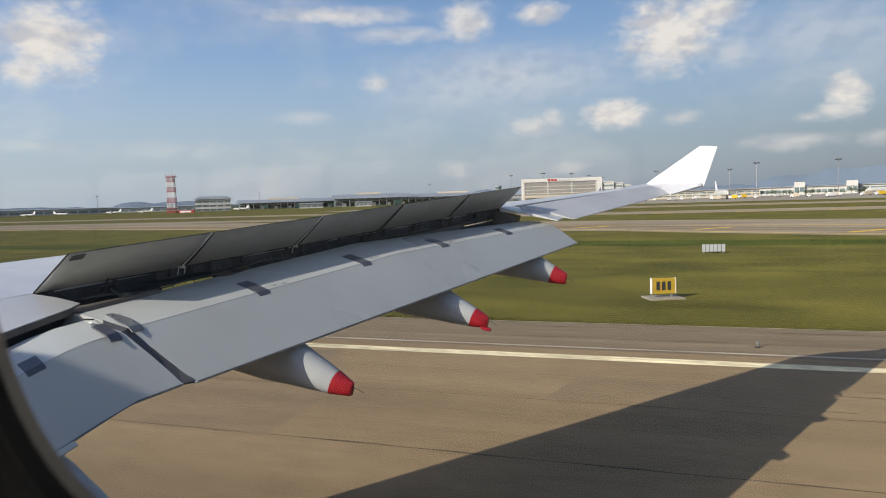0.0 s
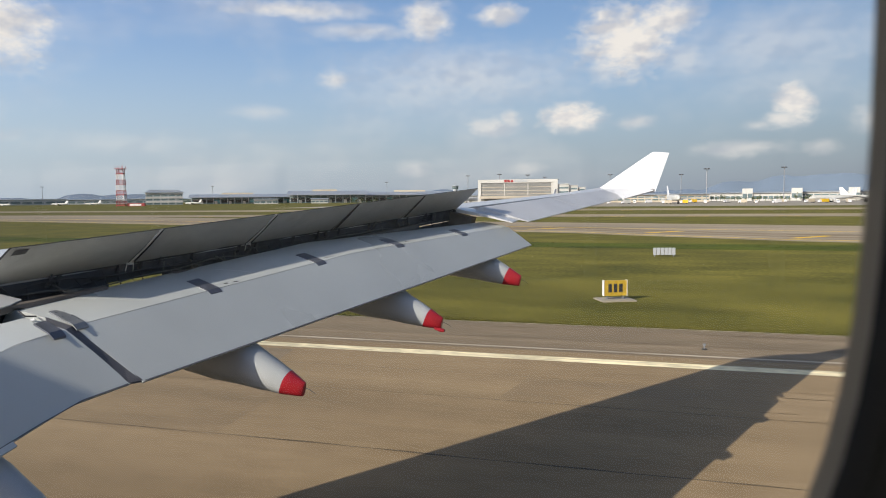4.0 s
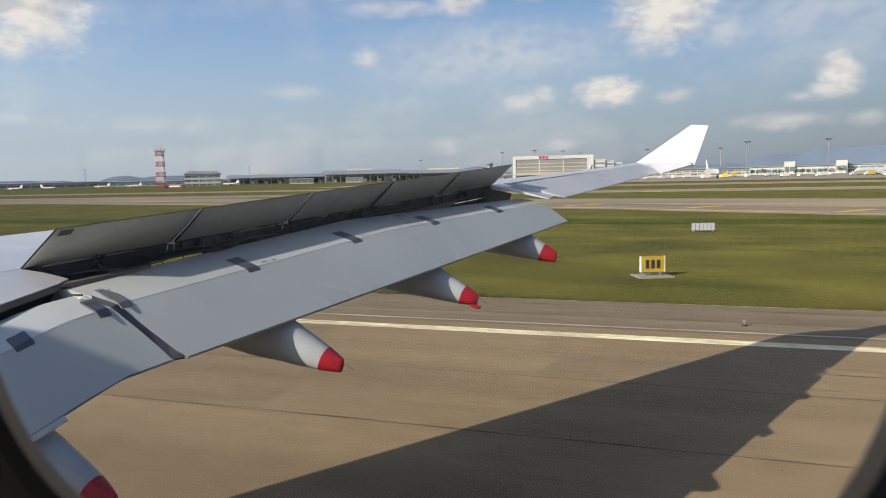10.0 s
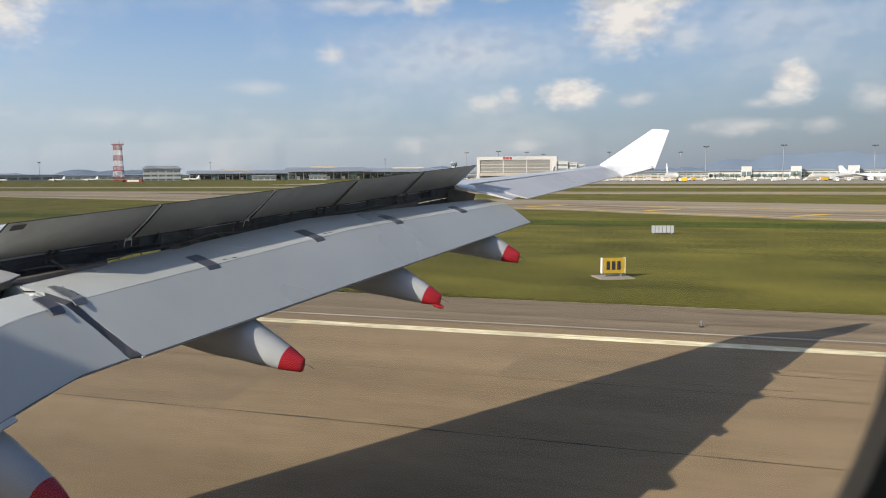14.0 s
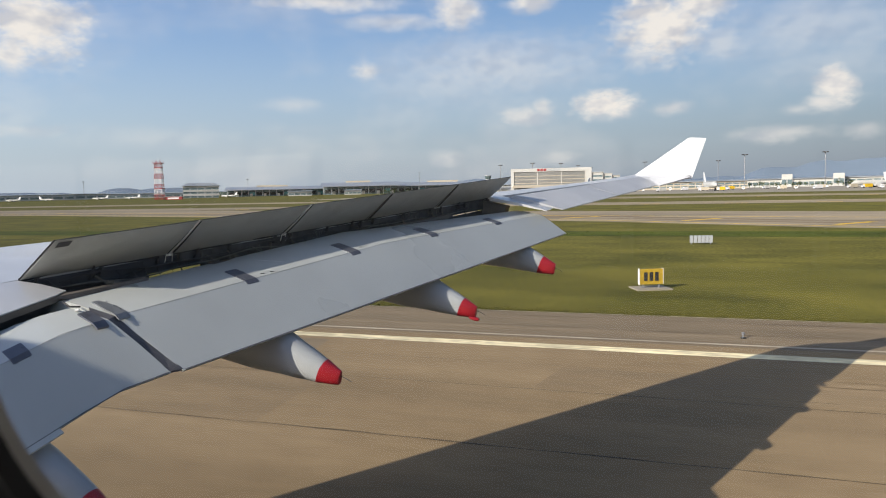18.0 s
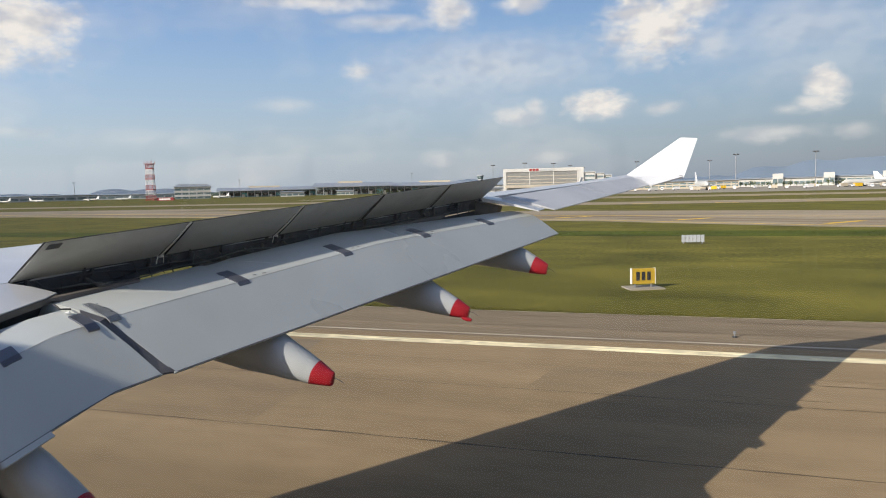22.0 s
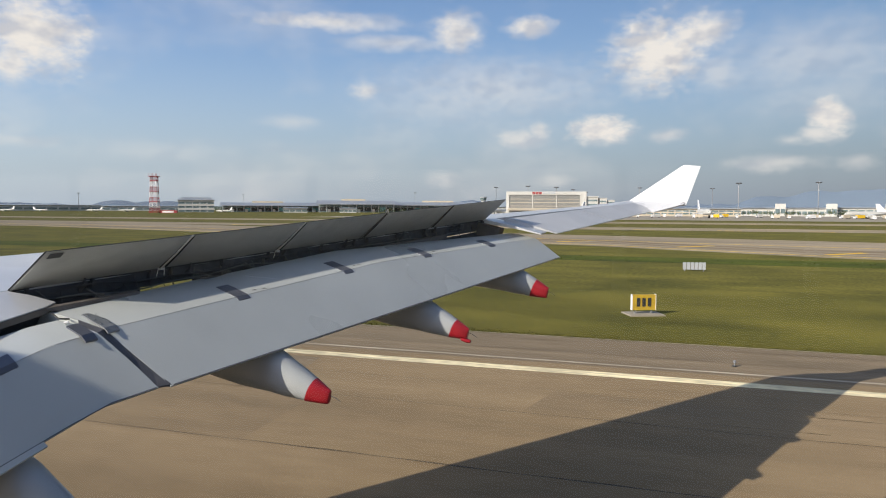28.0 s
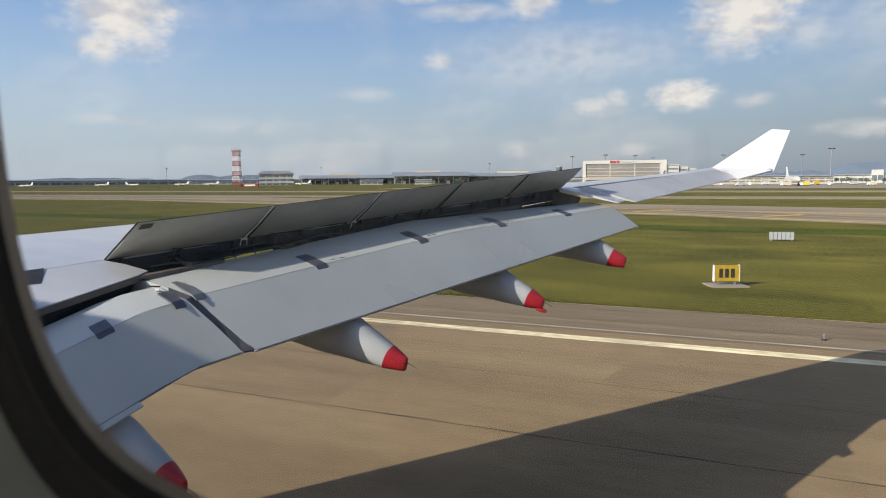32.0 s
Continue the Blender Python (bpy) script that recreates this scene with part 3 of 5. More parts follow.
# aileron, drooped a little
def ail(y, s):
    t = (y - 17.879) / 4.803
    a, b = Vector(lerp((-3.72, 17.879, 6.419), (-1.521, 22.682, 6.793), t)), Vector(lerp((-2.71, 18.122, 6.097), (-0.892, 23.002, 6.593), t))
    return tuple(a + (b - a) * s)


def ail_ring(y):
    top = [ail(y, s) for s in (-0.12, 0.0, 0.3, 0.6, 1.0)]
    top[0] = (top[0][0], top[0][1], top[1][2] - 0.03)
    low = [(p[0], p[1], p[2] - d) for p, d in zip(reversed(top), (0.015, 0.06, 0.1, 0.13, 0.08))]
    return top + low


for y0, y1 in ((17.95, 20.425), (20.456, 22.93)):
    part("aileron", *loft([ail_ring(y0 + (y1 - y0) * i / 4) for i in range(5)]), "wing", airliner, "drooped grey aileron", smooth=True)
# seal between wing box and aileron
rings = []
for k in range(7):
    yy = 18.0 + 5.0 * k / 6
    h, q = hinge(17.783 + (yy - 17.783) * 1.4022), ail(yy, 0.12)
    rings.append([(h[0] - 0.08, h[1], h[2] - 0.02), (q[0], q[1], q[2] - 0.03), (q[0], q[1], q[2] - 0.06), (h[0] - 0.08, h[1], h[2] - 0.06)])
part("aileron_seal", *loft(rings), "groove", airliner)
# fixed wing end piece between flap and aileron
part("wing_end_panel", *loft([
    [(-4.142, 17.457, 6.399), (-3.506, 17.457, 6.276), (-2.899, 17.457, 6.108), (-2.899, 17.457, 6.089), (-3.553, 17.457, 6.23), (-4.114, 17.457, 6.323)],
    [(-4.142, 17.784, 6.418), (-3.506, 17.784, 6.293), (-2.899, 17.784, 6.125), (-2.899, 17.784, 6.106), (-3.553, 17.784, 6.246), (-4.114, 17.784, 6.34)],
    [(-4.142, 18.111, 6.438), (-3.506, 18.111, 6.309), (-2.899, 18.111, 6.141), (-2.899, 18.111, 6.122), (-3.553, 18.111, 6.262), (-4.114, 18.111, 6.356)]]), "wing", airliner)
part("bay_end_web", *loft([[(-4.30, 17.55, 6.33), (-3.80, 17.55, 6.20), (-3.85, 17.55, 6.05), (-4.35, 17.55, 6.05)], [(-4.24, 17.72, 6.33), (-3.75, 17.72, 6.21), (-3.8, 17.72, 6.06), (-4.3, 17.72, 6.06)]]), "lip", airliner, "dark metal web at the bay end")
# tip trailing piece
part("wing_tip_panel", *loft([[(-1.494, 22.979, 6.807), (-0.891, 22.979, 6.6), (-0.9, 22.979, 6.564), (-1.53, 22.979, 6.618)], [(-1.35, 23.375, 6.852), (-0.495, 23.375, 6.69), (-0.504, 23.375, 6.636), (-1.35, 23.375, 6.654)], [(-1.26, 23.69, 6.888), (-0.09, 23.69, 6.852), (-0.108, 23.69, 6.762), (-1.26, 23.69, 6.726)]]), "white", airliner, smooth=True)


part("tip_rib", *loft([[(-1.75, 22.9, 6.76), (-0.86, 22.9, 6.57), (-0.88, 22.9, 6.54), (-1.75, 22.9, 6.70)], [(-1.75, 23.66, 6.80), (-0.06, 23.66, 6.80), (-0.08, 23.66, 6.76), (-1.75, 23.66, 6.74)]]), "white", airliner)


# winglet, a thin swept plate with a lens section
def winglet_ring(t):
    f, a = Vector(lerp((-1.62, 23.6, 6.852), (-0.145, 24.275, 7.9), t)), Vector(lerp((-0.027, 23.753, 6.816), (0.323, 24.356, 7.87), t))
    w = 0.075 * (1 - t) + 0.022
    out = []
    for s, k in ((0, 0), (0.06, 0.55), (0.25, 1), (0.55, 0.8), (0.8, 0.4), (1, 0.05)):
        p = f.lerp(a, s)
        out.append((p.x, p.y - w * k, p.z + 0.3 * w * k))
    for s, k in ((0.8, 0.4), (0.55, 0.8), (0.25, 1), (0.06, 0.55)):
        p = f.lerp(a, s)
        out.append((p.x, p.y + w * k, p.z - 0.3 * w * k))
    return out


part("winglet", *loft([winglet_ring(t) for t in (-0.08, 0, 0.15, 0.4, 0.7, 0.93, 1.0)]), "white", airliner, "white swept winglet", smooth=True)

# spoilers: five raised panels seen from their undersides
rnd = random.Random(11)
cuts = [8.997, 10.757, 12.588, 14.315, 16.066, 17.783]
for i, (y0, y1) in enumerate(zip(cuts, cuts[1:])):
    y0, y1 = y0 + (0 if i == 0 else 0.016 if i < 3 else 0.007), y1 - 0.007
    rings = []
    for k in range(15):
        y = y0 + (y1 - y0) * k / 14
        a, b = Vector(hinge(y)), Vector(spoiler_edge(y))
        nrm = Vector((-(b - a).z, 0, (b - a).x)).normalized()
        low = 0.02 + 0.03 * rnd.random()
        rings.append([a + (b - a) * low - nrm * 0.022, a + (b - a) * 0.5 - nrm * 0.026, b - nrm * 0.008, b, a + (b - a) * 0.5 + nrm * 0.004, a + (b - a) * low + nrm * 0.006])
    sp = part("spoiler", *loft(rings), "under", airliner, "raised spoiler panel with dark taupe underside")
    if i:
        # black sheet put over the end face to dull the sun on it
        part("end_seal", *loft([[p + Vector((0, d, 0)) for p in rings[0]] for d in (-0.007, -0.002)]), "seal", sp, "black rubber end seal")
    # dark rim along the free edge
    part("edge_rim", *tube([Vector(spoiler_edge(y0 + (y1 - y0) * k / 6)) + Vector((0.004, 0, 0.0)) for k in range(7)], 0.006, 6), "dark", sp)
    if i == 0:
        part("end_rim", *tube([Vector(hinge(y0)) + Vector((0.01, -0.008, 0)), Vector(spoiler_edge(y0)) + Vector((0.004, -0.008, 0))], 0.010, 6), "seal", sp)
    part("hinge_rail", *tube([Vector(hinge(y0 + (y1 - y0) * k / 6)) + Vector((0.012, 0, -0.008 + 0.03 * rnd.random())) for k in range(7)], 0.03, 6), "dark", sp)
    mid = (y0 + y1) / 2
    for yy in (y0 + 0.14, mid, y1 - 0.14):
        a, b = Vector(hinge(yy)), Vector(spoiler_edge(yy))
        p = a + (b - a) * 0.04 + Vector((0.04, 0, -0.02))
        r = rnd.uniform(-0.05, 0.05)
        g1 = loft([[(p.x - 0.05, yy + d, p.z - 0.12), (p.x + 0.01, yy + d, p.z - 0.11), (p.x + 0.03, yy + d, p.z + 0.0), (p.x - 0.01, yy + d, p.z + 0.0)] for d in (-0.018, 0.018)])
        g2 = tube([(p.x + 0.01, yy + r, p.z - 0.05), (p.x - 0.02, yy + 0.02, p.z - 0.2), (p.x + 0.05, yy + 0.05 + r, p.z - 0.34)], 0.010, 6)
        part("hinge_bracket", *join(g1, g2), "dark", sp)
    if i:
        a, b = Vector(hinge(y0 - 0.02)), Vector(spoiler_edge(y0 - 0.02))
        # the two inner rods take the sunlit tone, the outer ones the dark metal
        rod = part("seal_rod", *tube([a + (b - a) * 0.1 + Vector((0.06, -0.03, -0.03)), a + (b - a) * 0.5 + Vector((0.045, 0, -0.02)), b + Vector((0.012, 0.01, -0.004))], 0.011 if i < 3 else 0.009, 6), "rod" if i < 3 else "lip", sp, "thin metal rod along the panel joint")
        # black bar stands in for the dark shade line beside the rod
        part("joint_shade_bar", *tube([a + (b - a) * 0.12 + Vector((0.05, 0.045, -0.03)), a + (b - a) * 0.55 + Vector((0.035, 0.05, -0.02)), b + Vector((0.006, 0.05, -0.004))], 0.014, 6), "seal", rod)
        if i < 3:
            p = a + (b - a) * 0.06 + Vector((0.08, -0.03, -0.03))
            part("rod_fitting", *join(box_geo(p.x - 0.02, p.x + 0.02, p.y - 0.03, p.y + 0.03, p.z - 0.012, p.z + 0.015), tube([p + Vector((0, 0.06, 0.02)), p + Vector((-0.02, 0.07, -0.10))], 0.006, 6), tube([p + Vector((0, -0.06, 0.02)), p + Vector((-0.02, -0.08, -0.10))], 0.006, 6)), "rod", rod)


def on_spoiler(y, t, off):
    """Place on the aft face of a raised spoiler, t from hinge to edge."""
    a, b = Vector(hinge(y)), Vector(spoiler_edge(y))
    return a + (b - a) * t + Vector(((b - a).z, 0, -(b - a).x)).normalized() * off


v = [on_spoiler(9.05, 0.96, 0.018), on_spoiler(9.05, 0.84, 0.024), on_spoiler(9.20, 0.84, 0.024), on_spoiler(9.20, 0.96, 0.018)]
part("corner_patch", v, [(0, 1, 2, 3)], "dark", airliner)

# open bay below the spoilers: spar web, floor, pipes and brackets
ys = [9.02 + 0.73 * i for i in range(13)]
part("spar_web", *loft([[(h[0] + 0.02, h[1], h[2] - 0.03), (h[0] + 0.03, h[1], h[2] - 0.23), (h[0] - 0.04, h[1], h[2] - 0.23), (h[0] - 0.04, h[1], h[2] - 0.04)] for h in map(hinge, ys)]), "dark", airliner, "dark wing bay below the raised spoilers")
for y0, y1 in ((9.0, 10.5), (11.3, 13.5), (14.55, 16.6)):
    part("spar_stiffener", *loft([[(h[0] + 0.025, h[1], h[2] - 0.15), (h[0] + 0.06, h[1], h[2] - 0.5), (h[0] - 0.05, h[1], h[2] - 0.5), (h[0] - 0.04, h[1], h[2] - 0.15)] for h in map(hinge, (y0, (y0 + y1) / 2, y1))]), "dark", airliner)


def lip(y):
    return (-7.089 + 0.3215 * (y - 8.997), y, 5.472 + 0.0878 * (y - 8.997))


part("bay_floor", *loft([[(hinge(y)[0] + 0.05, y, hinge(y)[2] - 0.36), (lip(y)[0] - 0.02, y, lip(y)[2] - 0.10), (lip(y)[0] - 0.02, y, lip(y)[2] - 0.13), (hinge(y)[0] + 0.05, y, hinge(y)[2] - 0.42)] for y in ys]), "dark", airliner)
for y0, y1 in ((8.90, 10.03), (10.99, 13.15), (14.30, 16.42)):
    rings = []
    for y, q in ((y0, 0.25), (y0 + 0.25, 1.0), ((y0 + y1) / 2, 1.0), (y1 - 0.1, 1.0), (y1, 0.5)):
        x, _, z = lip(y)
        rings.append([(x - 0.08, y, z - 0.06 * q), (x - 0.03, y, z - 0.02), (x + 0.04, y, z - 0.03), (x + 0.045, y, z - 0.03 - 0.08 * q), (x - 0.08, y, z - 0.03 - 0.085 * q)])
    part("shroud_beam", *loft(rings), "lip", airliner, "dark brown-grey beam edging the bay")
for k, (fx, fz, r) in enumerate(((0.25, -0.10, 0.012), (0.42, -0.17, 0.010), (0.12, -0.16, 0.020))):
    pts = []
    for y in [9.32 + 0.28 * i for i in range(31)]:
        h, q = hinge(y), lip(y)
        pts.append((h[0] + (q[0] - h[0]) * fx, y, h[2] + fz + 0.035 * math.sin(y * 2.1 + k * 1.7) + 0.02 * math.sin(y * 5.3 + k)))
    part("hydraulic_pipe", *tube(pts, r, 6), "pipe" if k == 1 else "dark", airliner)
for i in range(21):
    y = 9.75 + i * 0.385 + rnd.uniform(-0.08, 0.08)
    h, q = hinge(y), lip(y)
    if any(a < y < b for a, b in ((9.9, 11.25), (13.0, 14.5), (16.3, 18.0))):
        continue
    s = rnd.uniform(0.25, 0.8)
    g = join(tube([(h[0] + 0.04, y, h[2] - 0.1), (h[0] + (q[0] - h[0]) * s, y + rnd.uniform(-0.12, 0.12), h[2] - rnd.uniform(0.2, 0.32))], rnd.uniform(0.01, 0.02), 6),
             box_geo(h[0] + (q[0] - h[0]) * s - 0.05, h[0] + (q[0] - h[0]) * s + 0.06, y - 0.04, y + 0.05, h[2] - 0.36, h[2] - rnd.uniform(0.16, 0.24)))
    part("bay_bracket", *g, "pipe" if i % 3 == 0 else "lip", airliner)
for i in range(34):
    y = 9.25 + i * 0.245 + rnd.uniform(-0.09, 0.09)
    h, q = hinge(y), lip(y)
    s, w = rnd.uniform(0.15, 0.45), rnd.uniform(-0.1, 0.1)
    part("bay_strut", *tube([(h[0] + 0.05, y, h[2] - rnd.uniform(0.02, 0.1)), (h[0] + (q[0] - h[0]) * s, y + w, h[2] - rnd.uniform(0.2, 0.3))], rnd.uniform(0.005, 0.011), 6), "pipe" if i % 4 == 0 else "dark", airliner)
for y in (9.75, 11.15, 12.6, 13.95, 15.3, 16.7):
    h = hinge(y)
    g = join(tube([(h[0] + 0.03, y, h[2] - 0.14), (h[0] + 0.09, y + 0.02, h[2] - 0.07), (h[0] + 0.10, y + 0.03, h[2] - 0.01)], 0.030, 8), tube([(h[0] + 0.10, y + 0.03, h[2] - 0.01), (h[0] + 0.10, y + 0.03, h[2] + 0.03)], 0.012, 8))
    part("spoiler_actuator", *g, "dark", airliner, "dark hydraulic spoiler actuator")
# fixed panel inboard of the spoilers
SHROUD = ((2.70, 2.700, -6.700, 4.850), (5.60, 5.500, -6.850, 5.100), (7.55, 7.509, -7.096, 5.250), (8.25, 7.956, -7.051, 5.325), (8.85, 8.902, -7.084, 5.455), (8.97, 9.117, -7.151, 5.483))


def shroud_ring(y, ye, xe, ze):
    h = hinge(y)
    return [(h[0] - 0.05, y, h[2] + 0.004), ((h[0] + xe) / 2, (y + ye) / 2, (h[2] + ze) / 2 + 0.015), (xe, ye, ze), (xe, ye, ze - 0.012), (h[0] - 0.05, y, h[2] - 0.06)]


part("shroud_panel", *loft([shroud_ring(*r) for r in SHROUD]), "wing", airliner, "pale fixed wing panel inboard of the spoilers", smooth=True)


def on_shroud(y, t):
    """Place just above the fixed panel: t from the hinge line to the edge."""
    for a, b in zip(SHROUD, SHROUD[1:]):
        if y <= b[0]:
            k = (y - a[0]) / (b[0] - a[0])
            h, e = hinge(y), [p + (q - p) * k for p, q in zip(a, b)]
            return (h[0] - 0.05 + (e[2] - h[0] + 0.05) * t, y + (e[1] - y) * t, h[2] + (e[3] - h[2]) * t + 0.022)


# black sheet laid on the panel, painted as the dark depth of a gap
part("panel_gap_shade", [on_shroud(7.95, 0.02), on_shroud(8.35, 0.05), on_shroud(8.12, 0.50), on_shroud(7.9, 0.45)], [(0, 1, 2, 3)], "seal", airliner, "black sheet on the fixed panel for its shaded gap")
part("shroud_edge", *loft([[(xe - 0.03, ye, ze - 0.014), (xe + 0.012, ye, ze - 0.014), (xe + 0.012, ye, ze - 0.085), (xe - 0.10, ye, ze - 0.11)] for y, ye, xe, ze in SHROUD]), "beam", airliner, "brown-grey edge beam")
part("cove_filler", *loft([[(xe - 0.06, ye, ze - 0.05), (xe - 0.35, ye, ze - 0.5), (xe - 0.41, ye, ze - 0.5), (xe - 0.12, ye, ze - 0.05)] for y, ye, xe, ze in SHROUD]), "dark", airliner)

# flaps
ys_o = [9.12, 10.0, 11.0, 12.0, 13.0, 13.66, 14.6, 15.6, 16.5, 17.2, 17.795]
flap_out = part("flap", *loft([flap_section(y, te) for y in ys_o]), "flap", airliner, "lowered outer flap, pale grey with darker hinge plates", smooth=True, sharp=22)
ys_i = [2.9, 4.5, 6.0, 6.9, 7.519, 7.715, 7.725, 8.05, 8.395, 8.7, 9.001]
flap_in = part("flap", *loft([flap_section(y, te_inner) for y in ys_i]), "flap", airliner, "lowered inner flap, pale grey", smooth=True, sharp=22)

def flap_line(name, y0, y1, edge, s, w, mat, parent, lift=0.003):
    v, f = [], []
    n = 12
    for i in range(n + 1):
        y = y0 + (y1 - y0) * i / n
        v += [on_flap(y, edge, s - w, lift), on_flap(y, edge, s + w, lift)]
        if i:
            f.append((2 * i - 2, 2 * i - 1, 2 * i + 1, 2 * i))
    return part(name, v, f, mat, parent)


flap_line("crease_seam", 9.15, 17.77, te, 1.0, 0.0025, "groove", flap_out)
flap_line("crease_seam", 3.0, 8.98, te_inner, 1.0, 0.0025, "groove", flap_in)
flap_line("edge_strip", 9.15, 17.77, te, 0.007, 0.007, "groove", flap_out)
flap_line("edge_strip", 3.0, 8.98, te_inner, 0.007, 0.007, "groove", flap_in)


def hinge_plate(y, edge, parent, w=0.088, back=0.0):
    """Dark metal plate wrapped over the crease of a flap, with its bolts."""
    v, f = [], []
    prof = [0.93, 1.0, 1.18, 1.35, 1.43] if not back else [1.0 - back, 1.0, 1.05, 1.12, 1.20, 1.28]
    for s in prof:
        v += [on_flap(y - w + 0.2 * (s - 1.2), edge, s, 0.010), on_flap(y + w + 0.2 * (s - 1.2), edge, s, 0.010)]
    n = len(v)
    v += [(p[0], p[1], p[2] - 0.012) for p in v]
    for i in range(len(prof) - 1):
        f += [(2 * i, 2 * i + 1, 2 * i + 3, 2 * i + 2), (n + 2 * i, n + 2 * i + 2, n + 2 * i + 3, n + 2 * i + 1),
              (2 * i, 2 * i + 2, n + 2 * i + 2, n + 2 * i), (2 * i + 1, n + 2 * i + 1, n + 2 * i + 3, 2 * i + 3)]
    f += [(0, n, n + 1, 1), (n - 2, n - 1, 2 * n - 1, 2 * n - 2)]
    plate = part("hinge_plate", v, f, "patch", parent, "dark grey metal hinge plate")
    for s in (0.98 - back, 1.2 - back):
        for dy in (-w * 0.7, w * 0.7):
            p = on_flap(y + dy + 0.2 * (s - 1.2), edge, s, 0.012)
            part("bolt", *tube([p, (p[0], p[1], p[2] + 0.004)], 0.007, 6), "patch", plate)


for y in (10.98, 12.87, 14.65, 16.40):
    hinge_plate(y, te, flap_out)
hinge_plate(8.04, te_inner, flap_in, 0.10, 0.07)
# pale scrape lines over the flap nose, outboard of each plate
for y in (11.55, 13.45, 15.2):
    v = []
    for i in range(5):
        q = 1.62 - 0.36 * i / 4
        v += [on_flap(y + 0.05 * i, te, q, 0.004), on_flap(y + 0.05 * i + 0.02, te, q, 0.004)]
    part("scrape_line", v, [(2 * i, 2 * i + 1, 2 * i + 3, 2 * i + 2) for i in range(4)], "white", flap_out)
tab = [Vector(te_inner(y)) for y in (6.6, 7.1, 7.70)]
part("edge_tab", *loft([[p + Vector((-0.06, 0, 0.045)), p + Vector((0.05, 0, -0.03)), p + Vector((0.045, 0, -0.045)), p + Vector((-0.06, 0, 0.02))] for p in tab]), "flap", flap_in, "stepped tab on the flap edge")
# small scuffs and drain marks on the flap
for y, s in ((11.06, 1.3), (11.19, 1.08), (11.33, 1.06), (13.05, 1.09), (13.15, 1.08), (14.87, 1.1), (12.87, 0.42), (12.93, 0.38)):
    p, q = on_flap(y, te, s, 0.004), on_flap(y + 0.05, te, s - 0.02, 0.004)
    part("scuff_mark", [p, q, on_flap(y + 0.05, te, s + 0.015, 0.004), on_flap(y, te, s + 0.02, 0.004)], [(0, 1, 2, 3)], "ink", flap_out)
# stencilled figure and stain on the inner flap
txt = bpy.data.curves.new("stencil_two", "FONT")
txt.body, txt.size, txt.extrude = "2", 0.11, 0.001
p0 = Vector(on_flap(7.52, te_inner, 0.32, 0.006))
ux = (Vector(on_flap(7.9, te_inner, 0.32, 0.006)) - p0).normalized()
uy = (Vector(on_flap(7.52, te_inner, 0.62, 0.006)) - p0).normalized()
uz = ux.cross(uy).normalized()
stencil = new("stencil_figure", txt)
bpy.context.view_layer.update()
me = bpy.data.meshes.new_from_object(stencil)
bpy.data.objects.remove(stencil)
me.materials.append(M["ink"])
stencil = new("stencil_figure", me)
stencil.parent = flap_in
stencil.matrix_basis = Matrix(((ux.x, uy.x, uz.x, p0.x), (ux.y, uy.y, uz.y, p0.y), (ux.z, uy.z, uz.z, p0.z), (0, 0, 0, 1)))
for y, s, r in ((7.49, 0.44, 0.03), (7.6, 0.2, 0.022)):
    p = Vector(on_flap(y, te_inner, s, 0.004))
    v = [p + ux * r * math.cos(t) + uy * r * math.sin(t) for t in (2 * math.pi * k / 10 for k in range(10))]
    part("oil_stain", v, [tuple(range(10))], "rust", flap_in)

# added unseen cove skin, bay to flap nose, closing the wing against leaking sun
def cove_ring(y, edge):
    h, p = hinge(y), on_flap(y, edge, 1.95)
    return [(h[0] + 0.02, y, h[2] - 0.42), (p[0] + 0.25, y, p[2] - 0.22), (p[0] + 0.25, y, p[2] - 0.25), (h[0] - 0.3, y, h[2] - 0.5)]


part("cove_filler", *loft([cove_ring(y, te) for y in (9.12, 12, 15, 17.79)]), "dark", airliner)
part("cove_filler", *loft([cove_ring(y, te_inner) for y in (2.9, 6, 9.1)]), "dark", airliner)

# seal between the two flaps and the cover plate at its head
rings = []
for s in (0.02, 0.3, 0.6, 0.9, 1.0, 1.2, 1.4):
    a, b = on_flap(8.995, te_inner, s, 0.003), on_flap(9.135, te, s, 0.003)
    rings.append([a, b, (b[0], b[1], b[2] - 0.022), (a[0], a[1], a[2] - 0.022)])
part("joint_seal", *loft(rings), "groove", airliner, "dark seal between two flaps")
rings = []
for s in (0.92, 1.0, 1.1, 1.2, 1.35, 1.5):
    c = Vector(on_flap(9.24, te, s, 0.016))
    w = 0.13 if s > 1.15 else 0.12
    dy = 0.3 * (s - 1.2) - 0.02
    rings.append([(c.x, c.y - w + 0.06 + dy, c.z), (c.x, c.y + w + dy, c.z + 0.006), (c.x, c.y + w + dy, c.z - 0.012), (c.x, c.y - w + 0.06 + dy, c.z - 0.018)])
low = []
for s in (0.90, 1.0, 1.1, 1.2, 1.35, 1.50):
    c = Vector(on_flap(8.95, te_inner, s, 0.008))
    dy = 0.2 * (s - 1.2)
    low.append([(c.x, c.y - 0.13 + dy, c.z), (c.x, c.y + 0.04 + dy, c.z + 0.006), (c.x, c.y + 0.04 + dy, c.z - 0.02), (c.x, c.y - 0.13 + dy, c.z - 0.02)])
part("joint_cover", *loft(low), "patch", airliner, "darker cover plate beside the flap joint")
cover = part("joint_cover", *loft(rings), "cover", airliner, "bolted grey cover plate over the flap joint")
